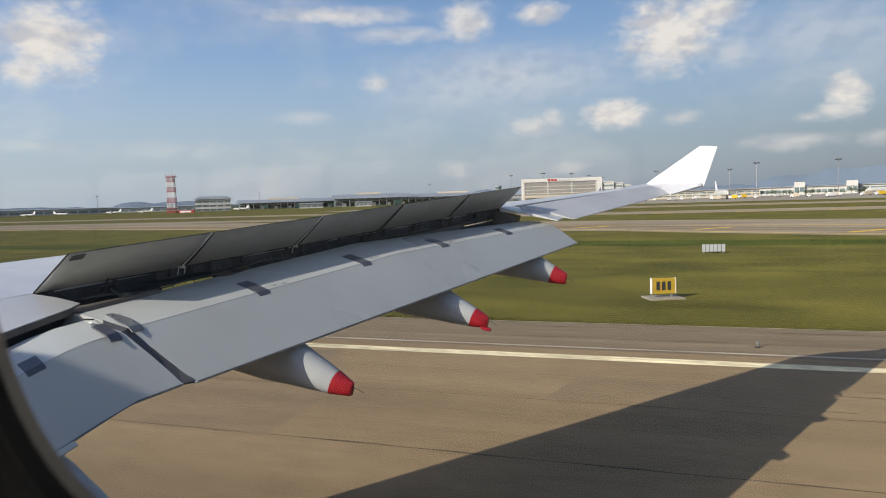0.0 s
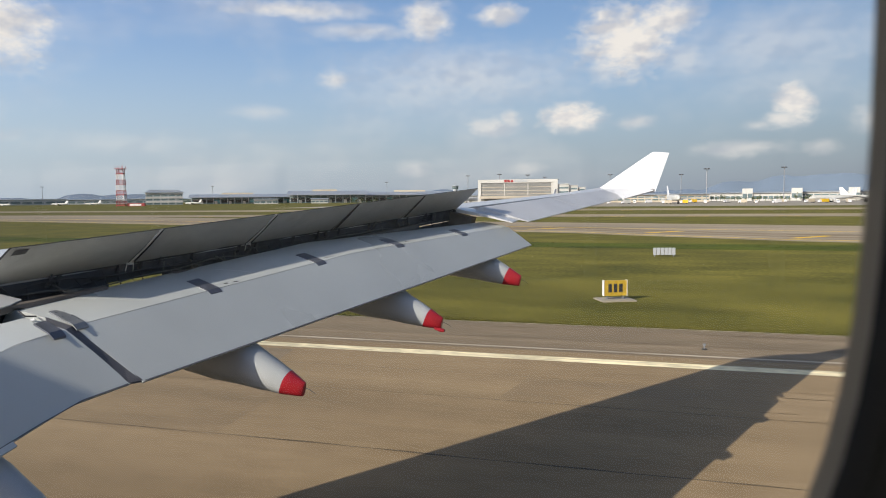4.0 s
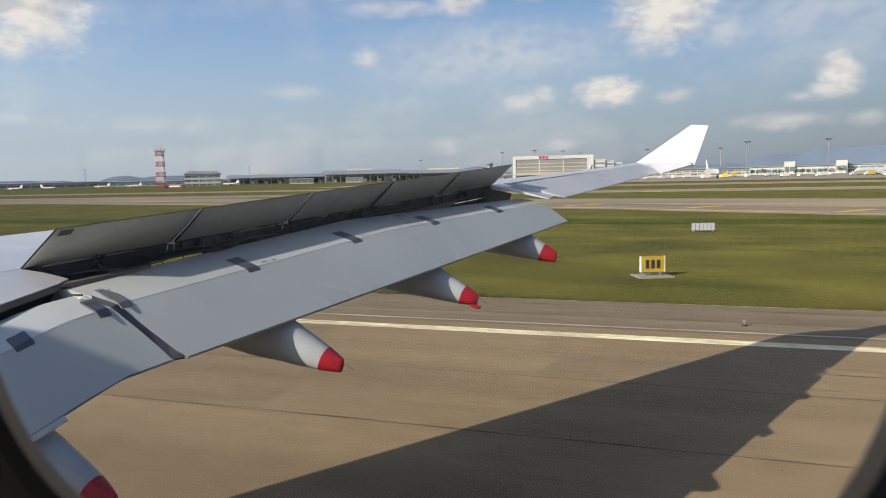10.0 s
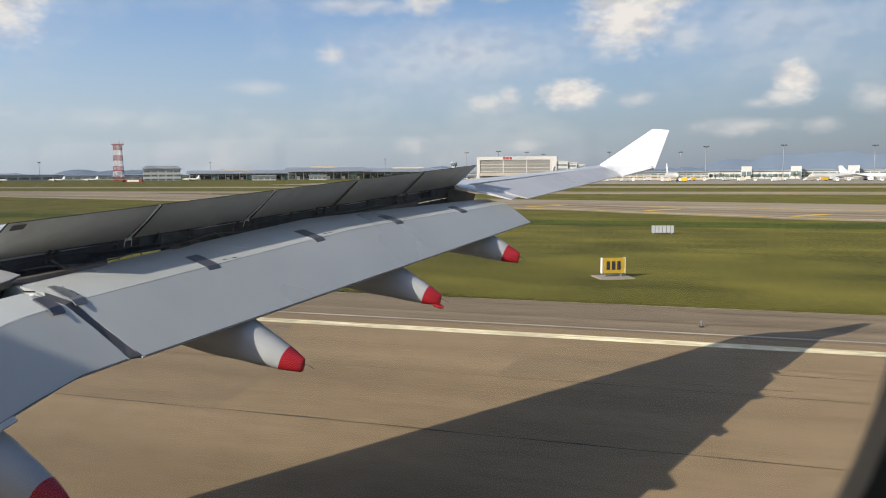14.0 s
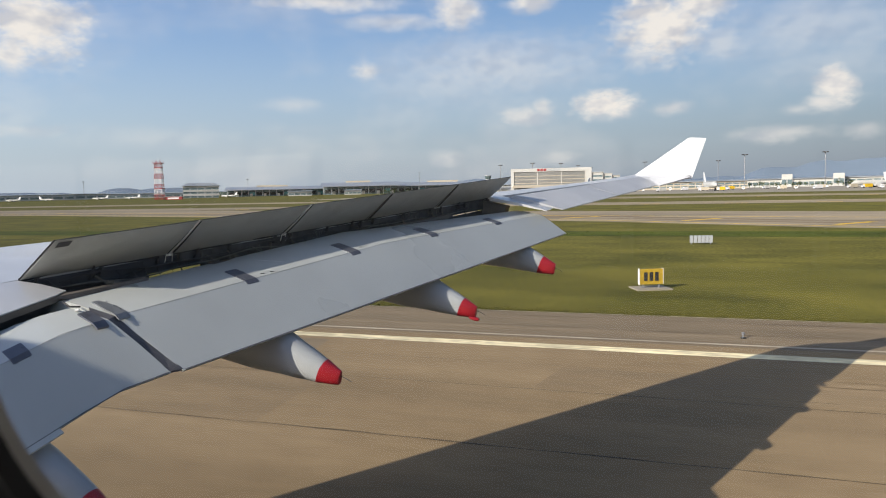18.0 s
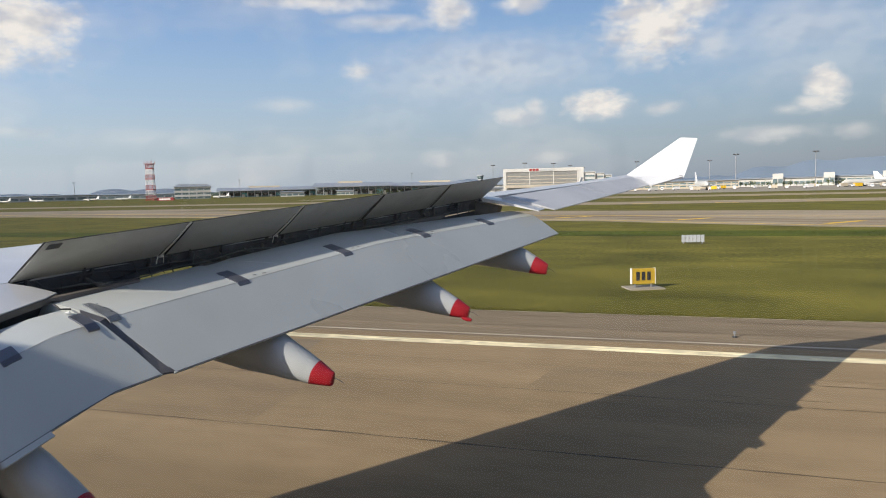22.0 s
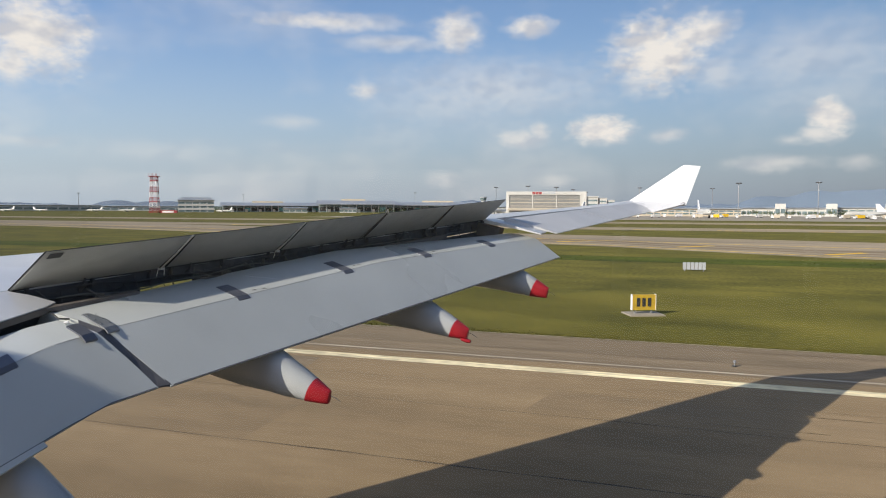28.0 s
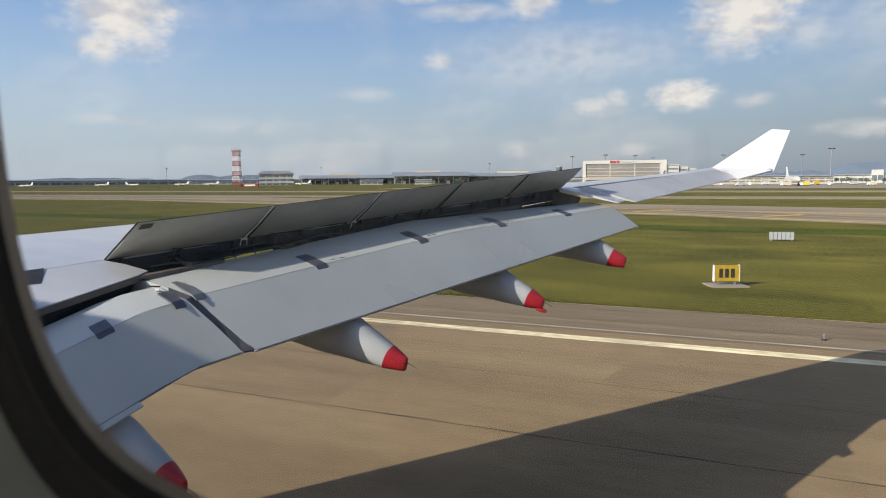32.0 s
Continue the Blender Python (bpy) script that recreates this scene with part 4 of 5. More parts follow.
for s in (0.96, 1.1, 1.25, 1.4):
    for dy in (-0.03, 0.09):
        c = on_flap(9.24, te, s, 0.020)
        part("bolt", *tube([(c[0], c[1] + dy + 0.3 * (s - 1.2) - 0.02, c[2]), (c[0], c[1] + dy + 0.3 * (s - 1.2) - 0.02, c[2] + 0.008)], 0.010, 6), "patch", cover)
p, q = Vector(on_flap(8.93, te_inner, 1.75, 0.05)), Vector(on_flap(9.12, te, 1.25, 0.05))
part("flap_rod", *tube([p + Vector((-0.12, 0.03, 0.05)), p, p.lerp(q, 0.4)], 0.010, 8), "seal", airliner, "metal rod at the flap joint")
c = Vector(on_flap(8.93, te_inner, 1.62, 0.02))
part("rod_end", *tube([c, c + Vector((0.04, 0.02, 0.01))], 0.014, 10), "white", airliner)


# flap track fairings with red tips, each measured from the end of its tip
def fairing_rings(prof, x, y, z, k):
    out = []
    for px, top, bot, w, lean in prof:
        cz, hz = z + (top + bot) / 2 * k, (top - bot) / 2 * k
        ring = []
        for i in range(24):
            t = 2 * math.pi * i / 24
            c, q = math.cos(t), math.sin(t)
            ring.append((x + (px + lean * q) * k, y + w * k * math.copysign(abs(c) ** 0.85, c) * (1 - 0.12 * q), cz + hz * math.copysign(abs(q) ** 0.85, q)))
        out.append(ring)
    return out


FAIR = [(-4.2, 0.52, 0.46, 0.03, 0), (-3.4, 0.56, 0.36, 0.12, 0), (-2.6, 0.60, 0.25, 0.19, 0), (-1.9, 0.62, 0.11, 0.235, 0), (-1.3, 0.62, -0.02, 0.25, 0),
        (-0.88, 0.56, -0.07, 0.245, 0), (-0.74, 0.475, -0.09, 0.24, 0.01), (-0.58, 0.355, -0.115, 0.22, 0.03), (-0.42, 0.25, -0.132, 0.19, 0.05), (-0.265, 0.14, -0.155, 0.155, 0.065)]
TIP = [(-0.265, 0.145, -0.159, 0.159, 0.065), (-0.17, 0.09, -0.168, 0.125, 0.05), (-0.08, 0.042, -0.177, 0.085, 0.03), (-0.025, 0.012, -0.18, 0.055, 0.02), (-0.012, 0.002, -0.174, 0.04, 0.018)]
for x, y, z, k in ((-5.10, 7.55, 3.70, 1.05), (-4.30, 10.7, 4.27, 1.0), (-3.37, 13.8, 4.645, 1.0), (-2.55, 16.5, 5.08, 1.12)):
    fr = part("flap_fairing", *loft(fairing_rings(FAIR, x, y, z, k)), "fairing", airliner, "grey canoe fairing below the flap with red tip", smooth=True)
    tip = part("red_tip", *loft(fairing_rings(TIP, x, y, z, k)), "red", fr, "glossy red tip", smooth=True)
    if y == 13.8:
        part("tip_lug", *loft(fairing_rings([(-0.12, -0.13, -0.20, 0.08, 0), (-0.03, -0.16, -0.235, 0.06, 0), (0.03, -0.19, -0.235, 0.035, 0)], x, y, z, k)), "red", tip, "bent red lug below the fairing tip")
    part("static_wick", *tube([(x - 0.02, y, z - 0.06 * k), (x + 0.06, y + 0.01, z - 0.09 * k), (x + 0.13, y + 0.03, z - 0.14 * k)], 0.005, 5), "dark", fr)

# ---------------------------------------------------------------- fuselage and cabin window
WX, WZ, WA, WB, WY = -0.0565, 6.6917, 0.1475, 0.2020, 2.60
prof = [(2.77, 5.6), (2.765, 6.33), (2.765, 6.93), (2.62, 7.5), (2.25, 8.17), (1.42, 8.91), (0, 9.29), (-1.42, 8.91), (-2.25, 8.17), (-2.62, 7.5), (-2.765, 7.0), (-2.78, 5.7), (-2.0, 4.2), (2.0, 4.2)]
# this hull stops at x -7.3 so its shadow misses flaps and fairing
hull = [[(x, y, z) for y, z in prof] for x in (-7.3, -7.1, -6.5, -1.15, 0.95, 6, 22)]
v, f = loft(hull)
n = len(prof)
open_quads = {(i, j) for i, j in ((3, 1), (1, 10), (2, 10), (3, 10), (4, 10), (5, 10))}
f = [q for k, q in enumerate(f) if (k // n, k % n) not in open_quads]
part("fuselage", v, f, "skin", airliner, "white fuselage skin with window openings")
# unseen short hull piece, added to cast the shade on the inner flap nose
ahead = [(1.42, 8.96) if p == (1.42, 8.91) else p for p in prof]
part("fuselage_shade_block", *loft([[(x, y, z) for y, z in ahead] for x in (-16.4, -10.85)]), "skin", airliner)
belly = [(2.6, 5.2), (1.4, 5.3), (-1.4, 5.3), (-2.6, 5.2), (-2.7, 4.7), (-2.0, 4.0), (2.0, 4.0), (2.7, 4.7)]
part("fuselage_belly", *loft([[(x, y, z) for y, z in belly] for x in (-24, -7.32)]), "skin", airliner)
# unseen port side wall, its row of windows opened wide to let sunlight in
g = [box_geo(-7.1, 22, -2.79, -2.755, 5.68, 6.0), box_geo(-7.1, 22, -2.78, -2.75, 6.94, 7.02), box_geo(-7.1, -6.9, -2.785, -2.755, 6.05, 6.88), box_geo(6, 22, -2.785, -2.755, 6.0, 6.94)]
g += [box_geo(-7 + 1.3 * i, -7 + 1.3 * i + 0.1, -2.785, -2.755, 6.0, 6.94) for i in range(10)]
part("port_wall", *join(*g), "skin", airliner)


def oval(a, b, y, n=72, p=3.63):
    out = []
    for k in range(n):
        t = 2 * math.pi * k / n
        c, s = math.cos(t), math.sin(t)
        out.append((WX + a * math.copysign(abs(c) ** (2 / p), c), y, WZ + b * math.copysign(abs(s) ** (2 / p), s)))
    return out


def collar(name, steps, mat, label):
    """A ring of rounded-oval steps (growth over the opening, depth y)."""
    return part(name, *loft([oval(WA + g, WB + g, y) for g, y in steps], True, False), mat, cabin, label, smooth=True)


cabin = tagged(empty("cabin_window"), "oval cabin window with grey reveal, black seal and plastic lining", "window", "", "structure")
collar("outer_frame", [(0.05, WY + 0.012), (0.004, WY + 0.003), (0.0, WY), (0.0015, WY - 0.001), (0.0035, WY - 0.002)], "reveal", "pale grey-beige window reveal")
collar("window_seal", [(0.0035, WY - 0.002), (0.0045, WY - 0.004), (0.008, WY - 0.006), (0.0105, WY - 0.0045), (0.015, WY - 0.006), (0.018, WY - 0.005), (0.024, WY - 0.007)], "seal", "black rubber window seal")
collar("inner_reveal", [(0.024, WY - 0.007), (0.027, WY - 0.010), (0.038, WY - 0.018), (0.052, WY - 0.028), (0.08, WY - 0.038)], "lining", "dark grey-green plastic lining")
big = oval(WA + 0.08, WB + 0.08, WY - 0.038)
rect = []
for x, y, z in big:
    dx, dz = x - WX, z - WZ
    s = min(1.1 / max(abs(dx), 1e-6), 0.36 / max(abs(dz), 1e-6))
    rect.append((WX + dx * s, WY - 0.038, WZ + dz * s))
part("lining_panel", *loft([big, rect], True, False), "lining", cabin, "plain cabin wall lining")
bigo = oval(WA + 0.05, WB + 0.05, WY + 0.012)
recto = [(x, WY + 0.15, z) for x, y, z in rect]
part("skin_panel", *loft([bigo, recto], True, False), "skin", cabin)
pane = part("pane", oval(WA + 0.01, WB + 0.01, WY + 0.004), [tuple(range(72))], "pane", cabin, "clear window pane")
pane.visible_shadow = False


# ---------------------------------------------------------------- far side of the airfield
def bearing(az, d, z=0.0):
    """A place on the ground by azimuth (degrees aft of abeam) and distance from the window."""
    return (d * math.sin(radians(az)), 2.45 + d * math.cos(radians(az)), z)


def facing(az):
    return -az


def cargo_hall(az0, az1, d, height):
    """White cargo terminal with a portal frame, recessed bays and a coloured sign."""
    p0, p1 = Vector(bearing(az0, d)), Vector(bearing(az1, d))
    w = (p1 - p0).length
    root = tagged(empty("cargo_terminal", p0, math.degrees(math.atan2(p1.y - p0.y, p1.x - p0.x))), "white cargo terminal with framed bays and a red sign", "building")
    hm = w * 0.74
    part("hall_body", *box_geo(0.6, hm - 0.6, 1.5, 70, 0, height - 1.5), "tan", root)
    part("portal_frame", *boxes([(0, hm, 0, 3, height - 3.4, height), (0, 3.2, 0, 3, 0, height - 3.4), (hm - 5.5, hm, 0, 3, 0, height - 3.4)]), "wall", root, "thick white portal frame")
    n = 3
    for i in range(n):
        x0 = 3.4 + i * (hm - 9.2) / n
        x1 = 3.4 + (i + 1) * (hm - 9.2) / n - 0.8
        bay = part("bay_wall", *box_geo(x0, x1, 0.9, 1.4, 0, height - 3.6), "shutter", root)
        for k in range(5):
            part("bay_rib", *box_geo(x0, x1, 0.75, 0.9, 3 + k * 3.6, 3.5 + k * 3.6), "tan", bay)
        part("mullion", *box_geo(x1, x1 + 0.8, 0.4, 1.4, 0, height - 3.5), "wall", root)
    part("canopy", *loft([[(2, -9, 6.2), (2, 0.4, 8.5), (2, 0.4, 8.0), (2, -9, 5.8)], [(hm - 8, -9, 6.2), (hm - 8, 0.4, 8.5), (hm - 8, 0.4, 8.0), (hm - 8, -9, 5.8)]]), "tan", root)
    sx = hm * 0.33
    for i in range(3):
        part("sign_bar", *box_geo(sx + i * 3.4, sx + i * 3.4 + 2.7, -0.3, 0, height - 2.9, height - 0.4), "mastred", root, "red sign bar")
    for i in range(5):
        part("sign_bar", *box_geo(sx + 10.6 + i * 2.7, sx + 10.6 + i * 2.7 + 2.0, -0.3, 0, height - 2.7, height - (0.9 if i % 2 else 0.3)), "grey", root, "dark sign bar")
    # stepped office blocks beside the hall
    for i, (x0, x1, h) in enumerate(((hm, hm + 0.11 * w, 0.78), (hm + 0.11 * w, hm + 0.19 * w, 0.72), (hm + 0.19 * w, w, 0.64))):
        blk = part("office_block", *box_geo(x0 + 0.4, x1 - 0.4, 2 + i * 2, 50, 0, height * h), "wall", root)
        for k in range(4):
            z = 2.5 + k * height * h / 4.6
            part("window_band", *box_geo(x0 + 1.2, x1 - 1.2, 1.8 + i * 2, 2 + i * 2, z, z + height * 0.07), "glass", blk)
        part("roof_slab", *box_geo(x0, x1, 1.2 + i * 2, 50, height * h, height * h + 0.7), "wall", blk)
    return root


def low_block(name, az0, az1, d, height, mat, label, bands=2, roof=True, bays=10):
    """A long low airport building with window bands, piers and a roof edge."""
    p0, p1 = Vector(bearing(az0, d)), Vector(bearing(az1, d))
    w = (p1 - p0).length
    root = tagged(empty(name, p0, math.degrees(math.atan2(p1.y - p0.y, p1.x - p0.x))), label, "building")
    wall = part("wall", *box_geo(0, w, 0, 40, 0, height), mat, root)
    for k in range(bands):
        z0 = height * (0.22 + 0.68 * k / bands)
        for b in range(bays):
            part("window", *box_geo(w * (b + 0.08) / bays, w * (b + 0.92) / bays, -0.25, 0.1, z0, z0 + height * 0.36 / bands), "glass", wall)
    if roof:
        part("roof", *loft([[(-1.5, -2.5, height), (-1.5, 20, height + height * 0.12), (-1.5, 42, height), (-1.5, 42, height - 0.5), (-1.5, -2.5, height - 0.6)],
                            [(w + 1.5, -2.5, height), (w + 1.5, 20, height + height * 0.12), (w + 1.5, 42, height), (w + 1.5, 42, height - 0.5), (w + 1.5, -2.5, height - 0.6)]]), "roof", root)
    return root


cargo_hall(-13.8, -5.4, 760, 25.5)
low_block("freight_shed", -4.6, 3.6, 860, 9, "tan", "low white freight shed with dark window bands", 2, True, 16)
low_block("freight_shed", 3.6, 9.4, 960, 10, "wall", "long white freight shed beside the cargo apron", 1, True, 16)
low_block("freight_shed", 9.5, 20.5, 980, 10.5, "wall", "long white freight shed with a pale roof", 2, True, 22)
for az in (6.2, 9.45, 13.0, 17.0):
    low_block("stair_block", az - 0.35, az + 0.35, 955, 15, "wall", "square white stair block above the long shed", 1, False, 2)
low_block("hangar_block", 20.5, 27, 900, 24, "grey", "large grey hangar with a pale roof", 1, True, 8)
def terminal_hall(az0, az1, d, height, rise, label, n=12):
    """Long terminal: shaded glass wall between piers under a wide, gently curved roof."""
    p0, p1 = Vector(bearing(az0, d)), Vector(bearing(az1, d))
    w = (p1 - p0).length
    root = tagged(empty("terminal_building", p0, math.degrees(math.atan2(p1.y - p0.y, p1.x - p0.x))), label, "building")
    wall = part("wall", *box_geo(2, w - 2, 9, 60, 0, height), "glass", root)
    for k in range(n + 1):
        x = 2 + (w - 5) * k / n
        part("pier", *box_geo(x, x + 1.0, -1, 0.2, 0, height), "grey", root)
    for k in range(n):
        x = 3 + (w - 5) * k / n
        part("window", *box_geo(x + 1.2, x + (w - 5) / n - 1.4, 8.8, 9.05, 2.2, height * 0.62), "teal" if k % 5 == 3 else "signblack", wall)
        if k % 2:
            part("bay_door", *box_geo(x + 1.4, x + (w - 5) / n * 0.5, 8.7, 8.95, 0, height * 0.4), "wall", wall)
    prof = [(-7, 0), (6, 0.45), (22, 0.85), (40, 1.0), (64, 0.7)]
    part("roof", *loft([[(x, y, height + rise * q) for y, q in prof] + [(x, y, height + rise * q - 0.9) for y, q in reversed(prof)] for x in (-3, w + 3)]), "roof", root, "wide pale grey metal roof")
    part("roof_monitor", *box_geo(w * 0.3, w * 0.62, 30, 44, height + rise * 0.9, height + rise + 2.6), "tan", root)
    return root


def tower_block(az0, az1, d, height, label):
    """Office block of three white storeys with deep window bands under a hipped grey roof."""
    p0, p1 = Vector(bearing(az0, d)), Vector(bearing(az1, d))
    w = (p1 - p0).length
    root = tagged(empty("office_building", p0, math.degrees(math.atan2(p1.y - p0.y, p1.x - p0.x))), label, "building")
    part("core", *box_geo(0.8, w - 0.8, 1, 28, 0, height), "grey", root)
    st = height / 3
    for k in range(3):
        floor_part = part("storey_band", *box_geo(0, w, 0, 29, k * st + st * 0.55, (k + 1) * st), "wall", root)
        for b in range(5):
            part("window", *box_geo(w * (b + 0.1) / 5, w * (b + 0.9) / 5, 0.75, 1.05, k * st + 0.6, k * st + st * 0.52), "glass", floor_part)
    o = 2.0
    part("roof", *loft([[(-o, -o, height), (w + o, -o, height), (w + o, 30 + o, height), (-o, 30 + o, height)],
                        [(w * 0.12, 6, height + st * 0.7), (w * 0.88, 6, height + st * 0.7), (w * 0.88, 24, height + st * 0.7), (w * 0.12, 24, height + st * 0.7)]]), "roof", root, "hipped grey-blue metal roof")
    return root


terminal_hall(-35.8, -28.4, 1480, 13, 6, "long low terminal with dark glass under a wide grey roof", 14)
terminal_hall(-28.6, -22.6, 1440, 16, 8, "raised middle of the long terminal with a curved grey roof", 10)
terminal_hall(-22.8, -15.0, 1500, 15, 7, "far wing of the terminal with dark glass and pale roof", 14)
tower_block(-38.9, -36.3, 1330, 21, "white three-storey office block with hipped grey roof")
low_block("service_building", -31.2, -29.4, 1250, 8, "wall", "small white service building on the airfield", 1, True, 4)
low_block("service_building", -26.9, -25.6, 1280, 8, "wall", "small white service hall with curved roof", 1, True, 4)
low_block("pier_building", -58.0, -44.0, 1900, 13, "grey", "very long grey pier building far across the field", 1, True, 20)
low_block("pier_building", -44.0, -38.5, 2000, 12, "grey", "long grey pier building beyond parked aircraft", 1, True, 10)
low_block("warehouse", -17.5, -7.4, 1150, 11, "wall", "long white warehouse behind the wing", 1, True, 14)


def lattice_mast(az, d, height, w):
    """Red and white lattice tower of four legs with rings, braces and antennas."""
    x, y, _ = bearing(az, d)
    root = tagged(empty("lattice_mast", (x, y, 0), 20), "red and white steel lattice mast with a railed top platform", "mast")
    n = 7
    for k in range(n):
        z0, z1 = height * k / n, height * (k + 1) / n
        mat = "mastred" if k % 2 == 0 else "mastwhite"
        s0, s1 = w * (1 - 0.25 * k / n), w * (1 - 0.25 * (k + 1) / n)
        c0 = [(s0 * a, s0 * b, z0) for a, b in ((-1, -1), (1, -1), (1, 1), (-1, 1))]
        c1 = [(s1 * a, s1 * b, z1) for a, b in ((-1, -1), (1, -1), (1, 1), (-1, 1))]
        g = []
        for i in range(4):
            j = (i + 1) % 4
            g += [tube([c0[i], c1[i]], 0.42, 6), tube([c0[i], c1[j]], 0.24, 5), tube([c0[j], c1[i]], 0.24, 5), tube([c1[i], c1[j]], 0.3, 5)]
        sec = part("mast_section", *join(*g), mat, root)
        if k % 2 == 0:
            part("landing", *box_geo(-s0 * 1.1, s0 * 1.1, -s0 * 1.1, s0 * 1.1, z0 + 1.0, z0 + 1.9), "mastred", sec)
    top = part("top_platform", *box_geo(-w * 1.25, w * 1.25, -w * 1.25, w * 1.25, height, height + 0.8), "mastred", root)
    for a, b in ((-1, -1), (1, -1), (1, 1), (-1, 1), (0, -1), (0, 1)):
        part("antenna", *tube([(a * w, b * w, height + 0.8), (a * w, b * w, height + 4.5)], 0.25, 6), "mastred", top)
    part("lightning_rod", *tube([(w * 0.6, 0, height), (w * 0.6, 0, height + 10)], 0.12, 5), "steel", top)
    hut = part("equipment_hut", *box_geo(w * 1.6, w * 6, -2, 3, 0, 4), "mastred", root)
    part("hut_wall", *box_geo(w * 2.2, w * 5.2, -2.3, -2, 0.8, 3), "mastwhite", hut)
    return root


lattice_mast(-40.5, 1050, 49, 5.0)


def light_mast(az, d, height):
    x, y, _ = bearing(az, d)
    root = tagged(empty("apron_light_mast", (x, y, 0)), "tall steel apron light mast with a ring of floodlights", "light mast", "apron light masts")
    part("pole", *tube([(0, 0, 0), (0, 0, height * 0.5), (0, 0, height)], 0.38, 8), "steel", root)
    head = part("head_ring", *tube([(0, 0, height - 0.6), (0, 0, height + 0.5)], 1.7, 10), "steel", root)
    for k in range(6):
        t = 2 * math.pi * k / 6
        part("floodlight", *box_geo(2.1 * math.cos(t) - 0.5, 2.1 * math.cos(t) + 0.5, 2.1 * math.sin(t) - 0.5, 2.1 * math.sin(t) + 0.5, height - 0.5, height + 0.4), "signblack", head)
    return root


for az, d, h in ((-14.6, 900, 34), (-12.1, 820, 33), (-9.9, 860, 33), (-8.6, 1000, 34), (-7.6, 1150, 34), (-3.6, 860, 32), (1.6, 900, 32), (3.4, 700, 31), (8.6, 760, 33), (14.2, 820, 33), (-21.0, 1300, 36), (-45.5, 1500, 34), (-34.2, 1600, 36)):
    light_mast(az, d, h)


def control_tower(az, d):
    x, y, _ = bearing(az, d)
    root = tagged(empty("control_tower", (x, y, 0)), "grey control tower with a flared glass cab", "tower")
    part("shaft", *tube([(0, 0, 0), (0, 0, 22)], 4.0, 12), "grey", root)
    part("cab", *loft([[(r * math.cos(t), r * math.sin(t), z) for t in (2 * math.pi * k / 12 for k in range(12))] for r, z in ((4.2, 22), (5.2, 23), (5.6, 27))]), "glass", root)
    part("roof", *tube([(0, 0, 27), (0, 0, 28.2)], 6.2, 12), "grey", root)
    part("aerial", *tube([(0, 0, 28.2), (0, 0, 33)], 0.2, 6), "steel", root)


control_tower(-15.6, 1250)


def jet(az, d, heading, k=1.0, tail="white", label="white parked airliner with a plain fin"):
    """A parked airliner: fuselage, wings, fin, tailplanes, engines and wheels."""
    x, y, _ = bearing(az, d)
    root = tagged(empty("parked_airliner", (x, y, 0), heading), label, "airplane", "parked airliners")
    r, L, cz = 2.7 * k, 56 * k, 5.2 * k
    prof = [(0, 0.05, -0.3), (0.03, 0.5, -0.15), (0.09, 0.9, -0.03), (0.16, 1, 0), (0.68, 1, 0), (0.84, 0.68, 0.25), (0.96, 0.28, 0.55), (1, 0.08, 0.66)]
    part("body", *loft([[(L * s, r * q * math.cos(t), cz + r * dz + r * q * math.sin(t)) for t in (2 * math.pi * i / 14 for i in range(14))] for s, q, dz in prof]), "wall", root, smooth=True)
    for sg in (-1, 1):
        part("wing", *loft([[(a, sg * yy, z), (b, sg * yy, z), (b, sg * yy, z - th), (a, sg * yy, z - th)] for a, b, yy, z, th in ((L * 0.33, L * 0.55, 1.5 * k, cz - 1.2 * k, 0.9 * k), (L * 0.47, L * 0.57, 10 * k, cz - 0.3 * k, 0.5 * k), (L * 0.62, L * 0.665, 28 * k, cz + 1.6 * k, 0.2 * k))]), "grey", root)
        part("tailplane", *loft([[(a, sg * yy, z), (b, sg * yy, z), (b, sg * yy, z - 0.3 * k), (a, sg * yy, z - 0.3 * k)] for a, b, yy, z in ((L * 0.86, L * 0.96, 0.8 * k, cz + 1.3 * k), (L * 0.96, L * 1.0, 9 * k, cz + 2.2 * k))]), "wall", root)
        part("engine", *tube([(L * 0.36, sg * 9.4 * k, cz - 2.6 * k), (L * 0.40, sg * 9.4 * k, cz - 2.6 * k), (L * 0.46, sg * 9.4 * k, cz - 2.5 * k)], 1.5 * k, 12), "wall", root)
        part("main_gear", *boxes([(L * 0.51, L * 0.52, sg * 5 * k - 0.3, sg * 5 * k + 0.3, 0.6, cz - 1.5 * k), (L * 0.49, L * 0.54, sg * 5 * k - 0.7, sg * 5 * k + 0.7, 0, 1.3)]), "tyre", root)
    part("nose_gear", *boxes([(L * 0.12, L * 0.13, -0.2, 0.2, 0.5, cz - 2 * k), (L * 0.115, L * 0.135, -0.5, 0.5, 0, 1.0)]), "tyre", root)
    part("fin", *loft([[(a, -0.3 * k * q, z), (b, -0.1 * k, z), (b, 0.1 * k, z), (a, 0.3 * k * q, z)] for a, b, z, q in ((L * 0.80, L * 0.965, cz + 1.8 * k, 1), (L * 0.93, L * 1.0, cz + 11 * k, 0.4))]), tail, root, "tail fin")
    part("cockpit_window", *box_geo(L * 0.035, L * 0.055, -1.3 * k, 1.3 * k, cz + 0.35 * k, cz + 0.8 * k), "glass", root)
    return root


jet(1.5, 640, 100, 1.0, "white", "white parked freighter with a plain fin")
jet(-9.6, 690, 70, 0.9, "white", "white freighter parked nose-in before the cargo terminal")
jet(10.2, 720, 20, 0.8, "white", "small white airliner parked beside the long shed")
jet(15.5, 740, 160, 0.8, "white", "small white airliner parked on the cargo apron")
